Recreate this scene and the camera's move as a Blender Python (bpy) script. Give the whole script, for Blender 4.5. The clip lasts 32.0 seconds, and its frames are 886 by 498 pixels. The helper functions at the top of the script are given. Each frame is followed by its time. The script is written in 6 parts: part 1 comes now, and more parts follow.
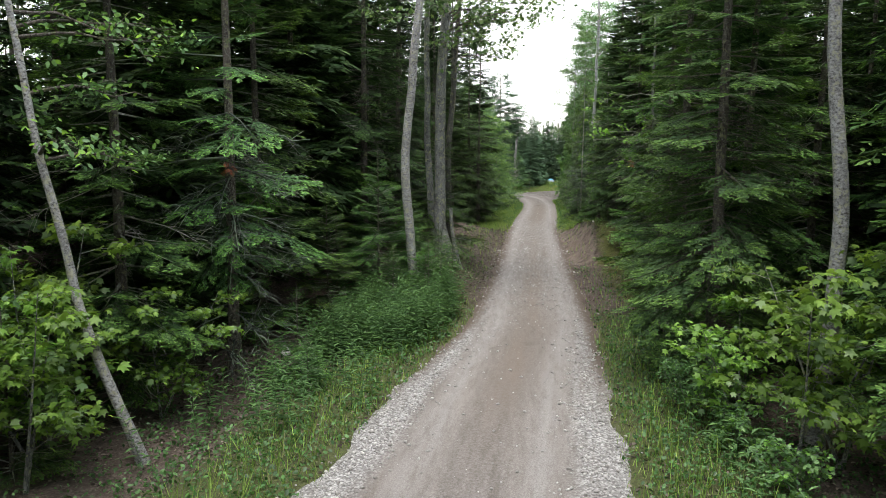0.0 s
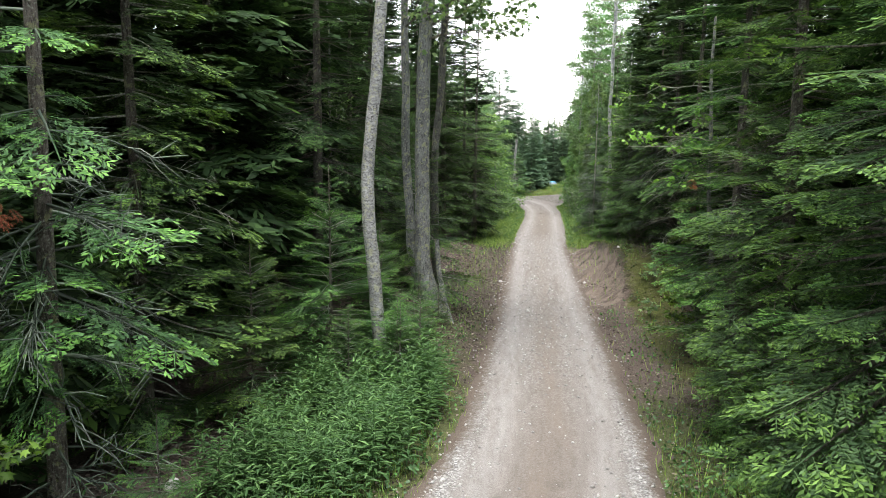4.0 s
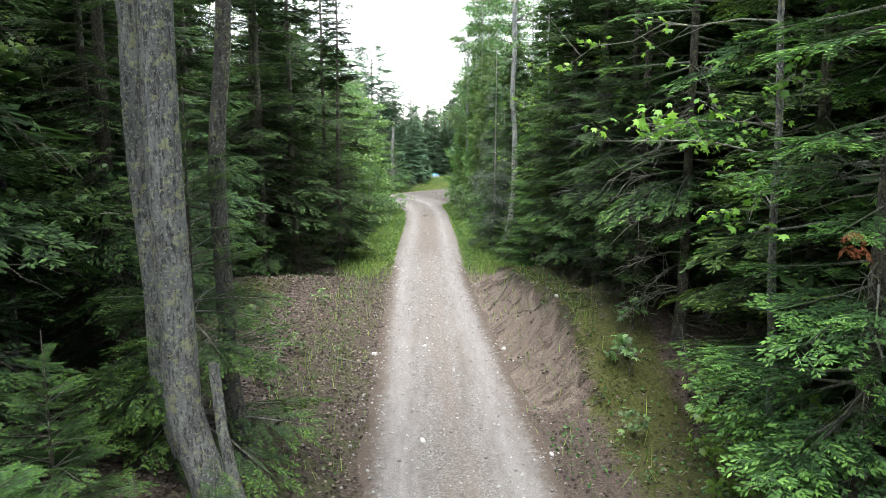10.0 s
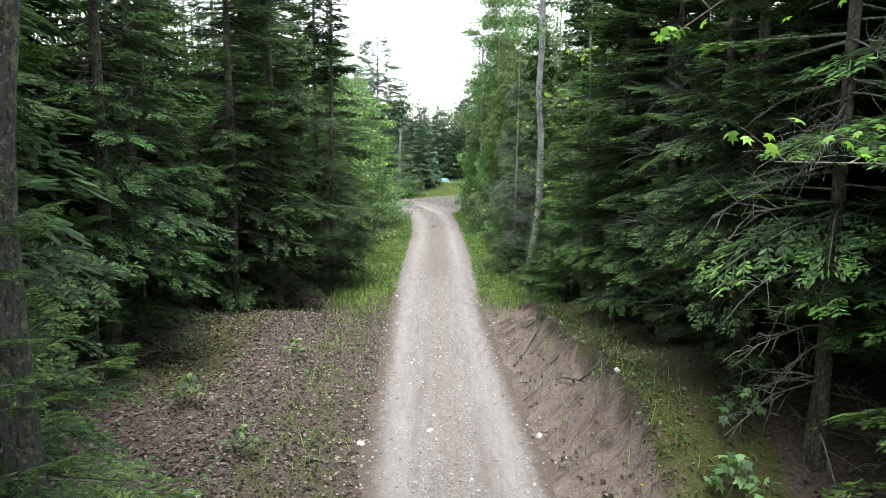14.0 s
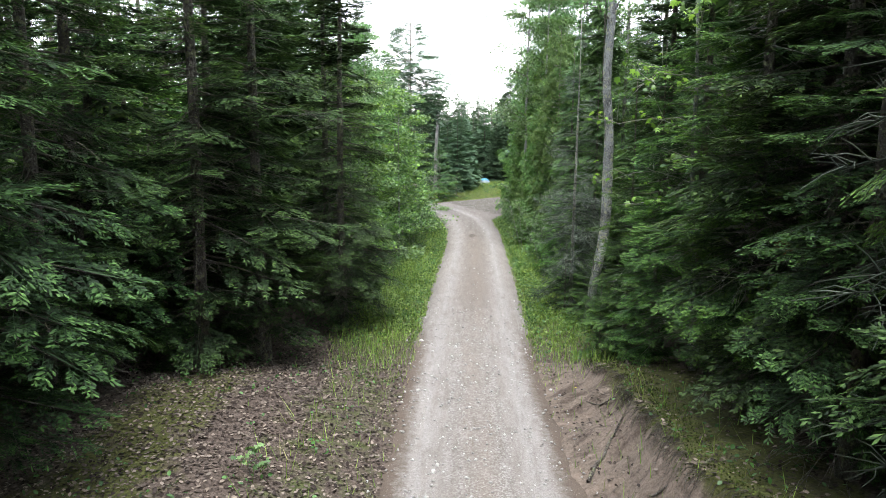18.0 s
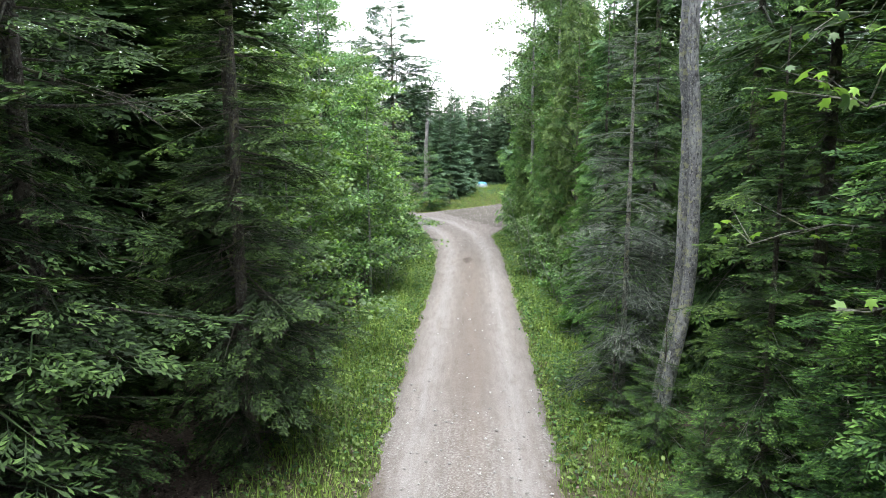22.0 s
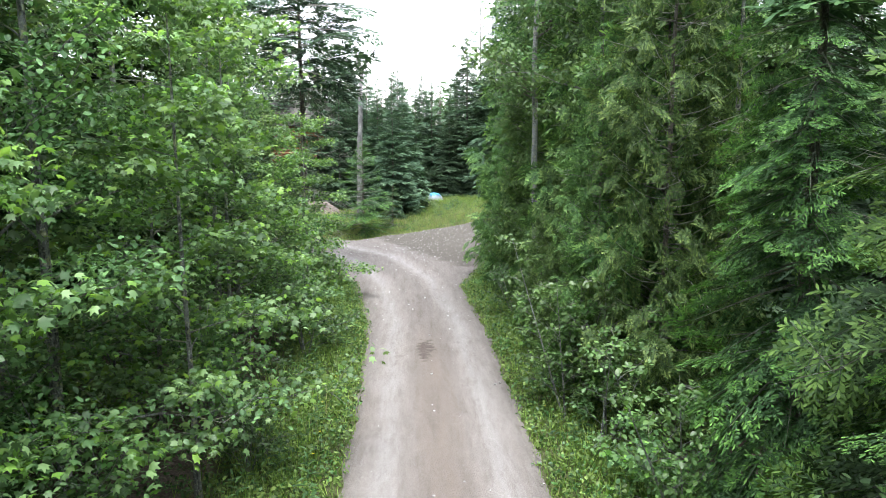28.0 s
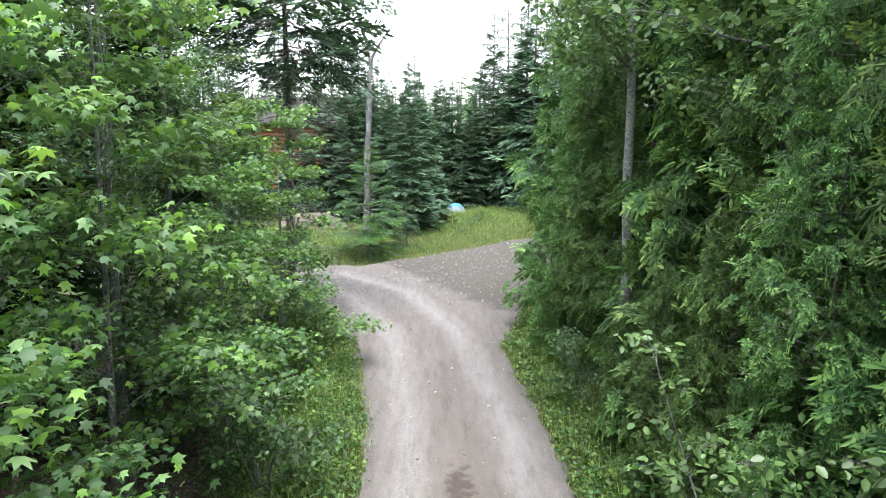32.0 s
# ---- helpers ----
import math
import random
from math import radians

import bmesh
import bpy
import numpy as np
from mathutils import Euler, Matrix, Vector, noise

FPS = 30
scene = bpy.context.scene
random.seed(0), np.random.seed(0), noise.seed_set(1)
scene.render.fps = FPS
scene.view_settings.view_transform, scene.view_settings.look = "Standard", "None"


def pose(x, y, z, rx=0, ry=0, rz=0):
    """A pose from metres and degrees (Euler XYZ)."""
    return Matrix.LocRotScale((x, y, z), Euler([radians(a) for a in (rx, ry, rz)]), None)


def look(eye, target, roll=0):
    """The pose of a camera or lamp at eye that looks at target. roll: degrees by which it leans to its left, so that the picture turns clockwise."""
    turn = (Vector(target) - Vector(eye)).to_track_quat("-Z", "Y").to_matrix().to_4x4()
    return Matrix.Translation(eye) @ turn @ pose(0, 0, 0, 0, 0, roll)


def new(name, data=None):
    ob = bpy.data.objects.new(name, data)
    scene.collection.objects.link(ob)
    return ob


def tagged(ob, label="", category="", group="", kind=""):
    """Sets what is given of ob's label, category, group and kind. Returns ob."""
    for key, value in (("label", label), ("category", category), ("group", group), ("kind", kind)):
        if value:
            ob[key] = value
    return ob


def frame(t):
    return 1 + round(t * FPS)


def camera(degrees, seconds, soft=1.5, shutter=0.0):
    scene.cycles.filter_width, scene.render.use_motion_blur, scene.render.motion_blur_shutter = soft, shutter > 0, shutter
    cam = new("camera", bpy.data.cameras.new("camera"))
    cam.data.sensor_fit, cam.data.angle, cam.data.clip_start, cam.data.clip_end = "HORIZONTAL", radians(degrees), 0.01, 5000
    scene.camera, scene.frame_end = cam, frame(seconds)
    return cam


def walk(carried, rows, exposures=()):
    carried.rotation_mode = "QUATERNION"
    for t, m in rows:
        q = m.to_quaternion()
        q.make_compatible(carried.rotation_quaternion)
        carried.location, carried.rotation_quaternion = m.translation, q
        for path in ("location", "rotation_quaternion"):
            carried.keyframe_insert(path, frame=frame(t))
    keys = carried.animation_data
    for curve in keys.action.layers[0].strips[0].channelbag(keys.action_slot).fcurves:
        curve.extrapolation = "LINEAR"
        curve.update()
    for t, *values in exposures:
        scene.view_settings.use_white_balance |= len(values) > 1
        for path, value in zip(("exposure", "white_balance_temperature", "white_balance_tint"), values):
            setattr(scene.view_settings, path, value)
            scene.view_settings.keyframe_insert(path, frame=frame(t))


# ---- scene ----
cam = camera(64.0, 32.0, soft=0.5)
# seconds, x, y, z, turn to the left, tilt downwards, roll (degrees)
PATH = [
    (0, -0.026, -0.080, 3.945, 8.30, 7.56, 0.47),
    (0.5, -0.125, 0.724, 4.003, 8.05, 7.65, 0.50),
    (1, -0.215, 1.516, 4.046, 7.96, 7.61, 0.55),
    (1.5, -0.294, 2.264, 4.078, 7.81, 7.57, 0.63),
    (2, -0.363, 2.973, 4.103, 7.69, 7.63, 0.72),
    (2.5, -0.418, 3.693, 4.112, 7.63, 7.64, 0.66),
    (3.5, -0.536, 5.054, 4.227, 7.88, 7.75, 0.65),
    (4.5, -0.672, 6.365, 4.341, 8.13, 7.86, 0.63),
    (5, -1.178, 7.345, 4.409, -9.77, 8.32, -1.52),
    (5.5, -1.317, 8.027, 4.491, -13.56, 8.45, -1.35),
    (6, -1.002, 8.889, 4.431, -7.26, 8.18, -1.72),
    (6.5, -0.801, 9.672, 4.449, -1.14, 8.28, -0.33),
    (7, -0.760, 10.396, 4.475, -1.10, 8.35, -0.26),
    (7.5, -0.794, 11.117, 4.488, -1.29, 8.35, -0.33),
    (8, -0.829, 11.842, 4.505, -1.37, 8.43, -0.20),
    (8.5, -0.855, 12.563, 4.514, -1.48, 8.50, -0.11),
    (9, -0.868, 13.263, 4.513, -1.52, 8.56, 0.01),
    (9.5, -0.871, 13.901, 4.504, -1.58, 8.62, 0.10),
    (10, -0.878, 14.470, 4.477, -1.63, 8.67, 0.04),
    (10.5, -0.897, 14.996, 4.436, -1.84, 8.55, -0.22),
    (11, -0.915, 15.474, 4.430, -1.99, 8.54, -0.32),
    (11.5, -0.923, 15.901, 4.464, -2.14, 8.60, 0.03),
    (12, -0.931, 16.333, 4.505, -2.23, 8.62, 0.02),
    (12.5, -0.932, 16.856, 4.540, -2.57, 8.52, 0.34),
    (13, -0.928, 17.453, 4.575, -2.73, 8.64, 0.19),
    (13.5, -0.924, 18.063, 4.588, -4.40, 8.73, 0.34),
    (14, -0.857, 18.682, 4.580, -0.94, 8.56, 0.61),
    (14.5, -0.720, 19.284, 4.596, 1.76, 8.62, 0.55),
    (15.5, -0.646, 20.560, 4.589, 2.08, 8.65, 0.59),
    (16.5, -0.690, 21.891, 4.584, 2.41, 8.69, 0.64),
    (17, -0.723, 22.468, 4.564, 2.36, 8.67, 0.65),
    (17.5, -0.758, 23.030, 4.577, 2.32, 8.70, 0.57),
    (18, -0.772, 23.584, 4.622, 2.27, 8.82, 0.46),
    (18.5, -0.752, 24.180, 4.658, 2.33, 8.93, 0.37),
    (19, -0.725, 24.897, 4.665, 2.34, 8.91, 0.18),
    (19.5, -0.696, 25.769, 4.670, 2.23, 8.89, -0.21),
    (20, -0.654, 26.715, 4.687, 2.23, 8.90, -0.26),
    (20.5, -0.624, 27.689, 4.707, 2.23, 8.91, -0.25),
    (21, -0.620, 28.712, 4.719, 2.16, 9.06, -0.23),
    (21.5, -0.630, 29.764, 4.725, 2.15, 9.02, -0.30),
    (22, -0.660, 30.810, 4.734, 2.11, 9.03, -0.26),
    (22.5, -0.703, 31.821, 4.756, 2.08, 9.06, -0.33),
    (23, -0.777, 32.856, 4.748, 3.09, 9.11, -0.53),
    (23.5, -0.892, 33.950, 4.706, -4.48, 9.02, 0.47),
    (24, -0.955, 34.976, 4.717, -7.41, 9.16, -0.32),
    (24.5, -0.936, 35.878, 4.788, -6.77, 9.20, -0.38),
    (25, -0.891, 36.788, 4.855, -6.06, 9.31, -0.64),
    (25.5, -0.855, 37.815, 4.888, -2.65, 9.31, -0.04),
    (26.5, -0.866, 40.442, 4.582, -2.58, 8.96, -0.23),
    (27.5, -0.942, 43.052, 4.275, -2.53, 8.60, -0.43),
    (28, -0.945, 43.993, 4.267, -2.41, 8.65, -0.29),
    (28.5, -0.964, 44.894, 4.247, -2.32, 8.61, -0.26),
    (29, -0.994, 45.742, 4.229, -2.36, 8.59, -0.16),
    (29.5, -1.027, 46.546, 4.228, -2.36, 8.68, -0.05),
    (30, -1.065, 47.333, 4.217, -2.34, 8.66, 0.06),
    (30.5, -1.106, 48.110, 4.197, -2.26, 8.66, 0.05),
    (31, -1.144, 48.858, 4.203, -2.13, 8.60, 0.20),
    (31.5, -1.161, 49.556, 4.226, -2.00, 8.52, 0.30),
    (32, -1.144, 50.205, 4.245, -1.37, 8.46, 0.25),
]

EXPOSURES = [(0, 1.6, 6750, 10), (3, 1.95, 6750, 10), (6, 2.43, 6650, 9), (13, 2.25, 6500, 10), (19, 2.25, 6450, 10), (25, 2.36, 6400, 11), (32, 2.43, 6300, 12)]


def eye_pose(x, y, z, turn, tilt, roll):
    a, b = radians(turn), radians(tilt)
    way = Vector((-math.sin(a) * math.cos(b), math.cos(a) * math.cos(b), -math.sin(b)))
    return look((x, y, z), Vector((x, y, z)) + way * 10, roll)


walk(cam, [(t, eye_pose(*row)) for t, *row in PATH], EXPOSURES)

# ---- sky and light: bright overcast ----
world = bpy.data.worlds.new("overcast_sky")
scene.world = world
world.use_nodes = True
wt = world.node_tree
sky = wt.nodes.new("ShaderNodeTexSky")
sky.sky_type, sky.sun_disc = "NISHITA", False
sky.sun_elevation, sky.sun_rotation = radians(76), radians(160)
sky.dust_density, sky.air_density = 1.0, 1.0
pale = wt.nodes.new("ShaderNodeHueSaturation")
pale.inputs["Saturation"].default_value = 0.22
wt.links.new(sky.outputs[0], pale.inputs["Color"])
wt.links.new(pale.outputs[0], wt.nodes["Background"].inputs["Color"])
wt.nodes["Background"].inputs["Strength"].default_value = 0.15

sun = new("sun", bpy.data.lights.new("sun", "SUN"))
sun.data.energy, sun.data.angle, sun.data.color = 1.0, radians(35), (1.0, 0.97, 0.92)
sun.matrix_world = look((0, 0, 30), (0.3, 4.5, 30 - 18))

# ---- materials ----


def material(name, rough=0.8):
    m = bpy.data.materials.new(name)
    m.use_nodes = True
    b = m.node_tree.nodes["Principled BSDF"]
    b.inputs["Roughness"].default_value = rough
    return m, m.node_tree, b


def node(t, kind, **inputs):
    n = t.nodes.new(kind)
    for k, v in inputs.items():
        n.inputs[k.replace("_", " ")].default_value = v
    return n


def coords(t, scale=(1, 1, 1)):
    c = t.nodes.new("ShaderNodeTexCoord")
    m = t.nodes.new("ShaderNodeMapping")
    m.inputs["Scale"].default_value = scale
    t.links.new(c.outputs["Object"], m.inputs["Vector"])
    return m.outputs[0]


def noise_tex(t, scale, detail=4.0, vec=None, rough=0.55):
    n = node(t, "ShaderNodeTexNoise", Scale=scale, Detail=detail, Roughness=rough)
    t.links.new(vec if vec is not None else coords(t), n.inputs["Vector"])
    return n.outputs["Fac"]


def ramp(t, fac, stops):
    r = t.nodes.new("ShaderNodeValToRGB")
    e = r.color_ramp.elements
    while len(e) < len(stops):
        e.new(0.5)
    for el, (p, c) in zip(e, stops):
        el.position, el.color = p, (*c, 1)
    t.links.new(fac, r.inputs[0])
    return r.outputs[0]


def mix(t, fac, a, b, blend="MIX"):
    n = t.nodes.new("ShaderNodeMix")
    n.data_type, n.blend_type = "RGBA", blend
    for sock, v in ((n.inputs[0], fac), (n.inputs[6], a), (n.inputs[7], b)):
        if isinstance(v, (int, float)):
            sock.default_value = v
        elif isinstance(v, tuple):
            sock.default_value = (*v, 1)
        else:
            t.links.new(v, sock)
    return n.outputs[2]


def calc(t, op, a, b=0.0):
    n = t.nodes.new("ShaderNodeMath")
    n.operation = op
    for sock, v in zip(n.inputs, (a, b)):
        if isinstance(v, (int, float)):
            sock.default_value = v
        else:
            t.links.new(v, sock)
    return n.outputs[0]


def attribute(t, name):
    a = t.nodes.new("ShaderNodeAttribute")
    a.attribute_name = name
    return a.outputs["Fac"]


def bump(t, b, height, strength=0.5, distance=0.02):
    n = node(t, "ShaderNodeBump", Strength=strength, Distance=distance)
    t.links.new(height, n.inputs["Height"])
    t.links.new(n.outputs[0], b.inputs["Normal"])


def leafy(name, dark, light, rough=0.5, pass_light=0.3, spread=1.0, gloss=0.2):
    """Foliage: varies leaf by leaf and tree by tree, and lets some light through."""
    m, t, b = material(name, rough)
    geo = t.nodes.new("ShaderNodeNewGeometry")
    info = t.nodes.new("ShaderNodeObjectInfo")
    col = ramp(t, geo.outputs["Random Per Island"], [(0.0, tuple(0.6 * d for d in dark)), (0.35, dark), (0.7, tuple((d + l) / 2 for d, l in zip(dark, light))), (1.0, tuple(1.3 * l for l in light))])
    hsv = t.nodes.new("ShaderNodeHueSaturation")
    t.links.new(calc(t, "ADD", 0.485, calc(t, "MULTIPLY", info.outputs["Random"], 0.03)), hsv.inputs["Hue"])
    t.links.new(calc(t, "ADD", 1.0 - 0.22 * spread, calc(t, "MULTIPLY", info.outputs["Random"], 0.44 * spread)), hsv.inputs["Value"])
    t.links.new(col, hsv.inputs["Color"])
    patch = noise_tex(t, 1.3, 2.0)
    shade = ramp(t, patch, [(0.3, (0.73, 0.8, 0.8)), (0.7, (1.05, 1.1, 1.02))])
    col = mix(t, 1.0, hsv.outputs[0], shade, "MULTIPLY")
    t.links.new(col, b.inputs["Base Color"])
    b.inputs["Specular IOR Level"].default_value = gloss
    tr = t.nodes.new("ShaderNodeBsdfTranslucent")
    t.links.new(mix(t, 1.0, col, (1.25, 1.2, 0.75), "MULTIPLY"), tr.inputs["Color"])
    mx = t.nodes.new("ShaderNodeMixShader")
    mx.inputs[0].default_value = 0.9 * pass_light
    t.links.new(b.outputs[0], mx.inputs[1])
    t.links.new(tr.outputs[0], mx.inputs[2])
    t.links.new(mx.outputs[0], t.nodes["Material Output"].inputs["Surface"])
    return m


def bark(name, dark, light, lichen=None, stretch=0.25, scale=18, spots=0.62):
    """Rough bark in fine upright ridges with dark furrows, greyed unevenly, crusted with lichen."""
    m, t, b = material(name, 0.92)
    n1 = noise_tex(t, scale * 3.0, 8.0, coords(t, (1, 1, 0.5 + 0.5 * stretch)), 0.75)
    furrow = noise_tex(t, scale * 1.6, 6.0, coords(t, (1, 1, stretch * 0.6)), 0.7)
    crack = ramp(t, furrow, [(0.4, (0, 0, 0)), (0.49, (1, 1, 1))])
    col = ramp(t, n1, [(0.32, tuple(0.55 * d + 0.45 * l for d, l in zip(dark, light))), (0.52, tuple(0.2 * d + 0.8 * l for d, l in zip(dark, light))), (0.68, tuple(1.12 * l for l in light))])
    col = mix(t, calc(t, "ADD", 0.2, calc(t, "MULTIPLY", crack, 0.8)), dark, col)
    big = noise_tex(t, 2.6, 4.0)
    col = mix(t, 1.0, col, ramp(t, big, [(0.35, (0.6, 0.6, 0.61)), (0.65, (1.2, 1.2, 1.18))]), "MULTIPLY")
    if lichen:
        speck = ramp(t, noise_tex(t, 34.0, 6.0, None, 0.62), [(spots - 0.04, (0, 0, 0)), (spots, (1, 1, 1))])
        col = mix(t, calc(t, "MULTIPLY", speck, 0.75), col, lichen)
        patch = ramp(t, noise_tex(t, 9.0, 8.0, None, 0.72), [(0.545, (0, 0, 0)), (0.585, (1, 1, 1))])
        col = mix(t, calc(t, "MULTIPLY", patch, 0.65), col, (lichen[0] * 1.0, lichen[1] * 1.0, lichen[2] * 0.62))
    t.links.new(col, b.inputs["Base Color"])
    bump(t, b, calc(t, "ADD", n1, calc(t, "MULTIPLY", crack, 0.8)), 1.0, 0.03)
    return m


def birch_bark(name):
    """Pale grey bark with fine dark flecks, short cross streaks and yellowish crusts of lichen."""
    m, t, b = material(name, 0.75)
    band = noise_tex(t, 11.0, 6.0, coords(t, (1, 1, 4)), 0.7)
    fleck = noise_tex(t, 22.0, 9.0, coords(t, (1, 1, 1.5)), 0.8)
    grain = calc(t, "ADD", calc(t, "MULTIPLY", fleck, 0.85), calc(t, "MULTIPLY", band, 0.15))
    col = ramp(t, grain, [(0.4, (0.03, 0.03, 0.03)), (0.46, (0.17, 0.172, 0.172)), (0.54, (0.32, 0.33, 0.335)), (0.66, (0.52, 0.53, 0.532))])
    tone = ramp(t, noise_tex(t, 1.7, 3.0), [(0.35, (0.7, 0.7, 0.71)), (0.65, (1.08, 1.08, 1.08))])
    col = mix(t, 1.0, col, tone, "MULTIPLY")
    scar = ramp(t, noise_tex(t, 6.5, 4.0, coords(t, (1, 1, 2.0))), [(0.67, (0, 0, 0)), (0.69, (1, 1, 1))])
    col = mix(t, scar, col, (0.06, 0.057, 0.054))
    lichen = ramp(t, noise_tex(t, 10.0, 8.0, None, 0.72), [(0.53, (0, 0, 0)), (0.57, (1, 1, 1))])
    col = mix(t, calc(t, "MULTIPLY", lichen, 0.6), col, (0.36, 0.37, 0.24))
    t.links.new(col, b.inputs["Base Color"])
    bump(t, b, grain, 0.5, 0.02)
    return m


M_FIR = leafy("fir_needles", (0.045, 0.09, 0.038), (0.096, 0.176, 0.065), 0.6, 0.3)
# Next two: darker copies of fir needles and tips, shade put into colour.
M_FIR_SHADED = leafy("shaded_fir_needles", (0.029, 0.053, 0.026), (0.057, 0.1, 0.042), 0.6, 0.3)
M_FIR_TIP_SHADED = leafy("shaded_fir_tips", (0.062, 0.12, 0.042), (0.12, 0.21, 0.066), 0.6, 0.3)
M_FIR_NEW = leafy("fir_new_growth", (0.1, 0.2, 0.05), (0.19, 0.325, 0.085), 0.6, 0.3)
# Lighter copy of the fir needles: the light on them is put into colour.
M_FIR_LIT = leafy("lit_fir_needles", (0.066, 0.125, 0.056), (0.13, 0.22, 0.092), 0.6, 0.3)
M_CEDAR = leafy("cedar_scales", (0.075, 0.145, 0.055), (0.155, 0.26, 0.095), 0.6, 0.3)
M_CEDAR_NEW = leafy("cedar_tips", (0.15, 0.255, 0.075), (0.26, 0.385, 0.12), 0.6, 0.3)
# Spruce green made lighter and bluer: distance haze put into the colour.
M_SPRUCE_HAZED = leafy("hazed_spruce_needles", (0.08, 0.14, 0.088), (0.165, 0.255, 0.155), 0.6, 0.2)
M_PINE = leafy("pine_needles", (0.06, 0.105, 0.066), (0.12, 0.19, 0.112), 0.5, 0.15)
M_MAPLE = leafy("maple_leaves", (0.125, 0.225, 0.093), (0.26, 0.385, 0.165), 0.45, 0.4, gloss=0.5)
M_MAPLE_YOUNG = leafy("young_maple_leaves", (0.16, 0.3, 0.06), (0.3, 0.48, 0.11), 0.45, 0.5, gloss=0.35)
M_ASPEN = leafy("aspen_leaves", (0.1, 0.195, 0.075), (0.19, 0.32, 0.135), 0.45, 0.4, gloss=0.5)
M_HERB = leafy("herb_leaves", (0.0449, 0.122, 0.0304), (0.0987, 0.222, 0.0608), 0.5, 0.35, gloss=0.7)
M_FORB = leafy("forb_leaves", (0.075, 0.17, 0.062), (0.155, 0.29, 0.112), 0.5, 0.3, gloss=0.3)
M_GRASS_DRY = leafy("dry_grass", (0.22, 0.21, 0.1), (0.36, 0.33, 0.18), 0.6, 0.3)
M_CLOVER = leafy("clover_leaves", (0.14, 0.25, 0.06), (0.28, 0.42, 0.12), 0.5, 0.35, gloss=0.4)
M_GRASS = leafy("grass_blades", (0.18, 0.285, 0.068), (0.36, 0.47, 0.135), 0.5, 0.4)
M_LITTER = leafy("fallen_leaves", (0.05, 0.035, 0.032), (0.27, 0.215, 0.19), 0.7, 0.05)
M_RED = leafy("reddened_needles", (0.2, 0.07, 0.035), (0.34, 0.13, 0.06), 0.6, 0.2)
M_LICHEN = leafy("lichen_tufts", (0.085, 0.1, 0.086), (0.225, 0.25, 0.215), 0.9, 0.1)
M_FLOWER = leafy("yellow_petals", (0.6, 0.45, 0.02), (0.75, 0.6, 0.04), 0.5, 0.2)
M_ALDER = leafy("alder_leaves", (0.1, 0.21, 0.06), (0.19, 0.33, 0.11), 0.4, 0.35, gloss=0.7)
M_MOSS = leafy("moss", (0.045, 0.06, 0.014), (0.11, 0.13, 0.032), 0.8, 0.1)
M_BARK = bark("fir_bark", (0.05, 0.043, 0.037), (0.17, 0.15, 0.135), (0.28, 0.3, 0.26), 0.45, 24, 0.6)
M_BARK_GREY = bark("maple_bark", (0.055, 0.056, 0.056), (0.33, 0.345, 0.35), (0.5, 0.53, 0.46), 0.35, 24, 0.6)
M_BARK_ASPEN = bark("aspen_bark", (0.085, 0.087, 0.09), (0.45, 0.475, 0.495), (0.58, 0.61, 0.56), 0.6, 22, 0.6)
M_BARK_DARK = bark("dark_maple_bark", (0.04, 0.039, 0.037), (0.19, 0.188, 0.18), (0.36, 0.39, 0.32), 0.35, 28, 0.61)
M_TWIG = bark("dead_twigs", (0.1, 0.088, 0.08), (0.3, 0.28, 0.255), (0.42, 0.45, 0.4), 1.0, 12, 0.5)
M_BIRCH = birch_bark("birch_bark")
M_SNAG = bark("weathered_wood", (0.12, 0.12, 0.118), (0.32, 0.32, 0.315), None, 0.1, 20)


def ground_material():
    m, t, b = material("forest_floor", 0.95)
    fine = noise_tex(t, 22.0, 8.0, None, 0.7)
    mid = noise_tex(t, 3.0, 5.0)
    litter = ramp(t, fine, [(0.3, (0.035, 0.027, 0.022)), (0.5, (0.095, 0.072, 0.06)), (0.7, (0.21, 0.165, 0.14))])
    dirt = ramp(t, fine, [(0.3, (0.115, 0.09, 0.074)), (0.6, (0.225, 0.183, 0.152)), (0.75, (0.3, 0.25, 0.21))])
    # Darker and lighter streaks in the sand, in colour only.
    sand_streak = noise_tex(t, 1.0, 7.0, coords(t, (1.6, 5.0, 1.6)), 0.7)
    dirt = mix(t, 1.0, dirt, ramp(t, sand_streak, [(0.36, (0.5, 0.47, 0.45)), (0.5, (0.95, 0.95, 0.95)), (0.64, (1.22, 1.2, 1.18))]), "MULTIPLY")
    green = ramp(t, fine, [(0.3, (0.03, 0.04, 0.015)), (0.6, (0.1, 0.115, 0.04)), (0.75, (0.18, 0.17, 0.085))])
    moss = ramp(t, fine, [(0.3, (0.028, 0.036, 0.01)), (0.7, (0.12, 0.13, 0.03))])

    def zone(name, soft=0.35):
        a = calc(t, "ADD", attribute(t, name), calc(t, "MULTIPLY", calc(t, "SUBTRACT", mid, 0.5), 1.4))
        return ramp(t, a, [(0.5 - soft / 2, (0, 0, 0)), (0.5 + soft / 2, (1, 1, 1))])
    col = mix(t, zone("grassy"), litter, green)
    col = mix(t, zone("mossy"), col, moss)
    col = mix(t, zone("sandy", 0.2), col, dirt)
    t.links.new(col, b.inputs["Base Color"])
    bump(t, b, fine, 0.9, 0.05)
    return m


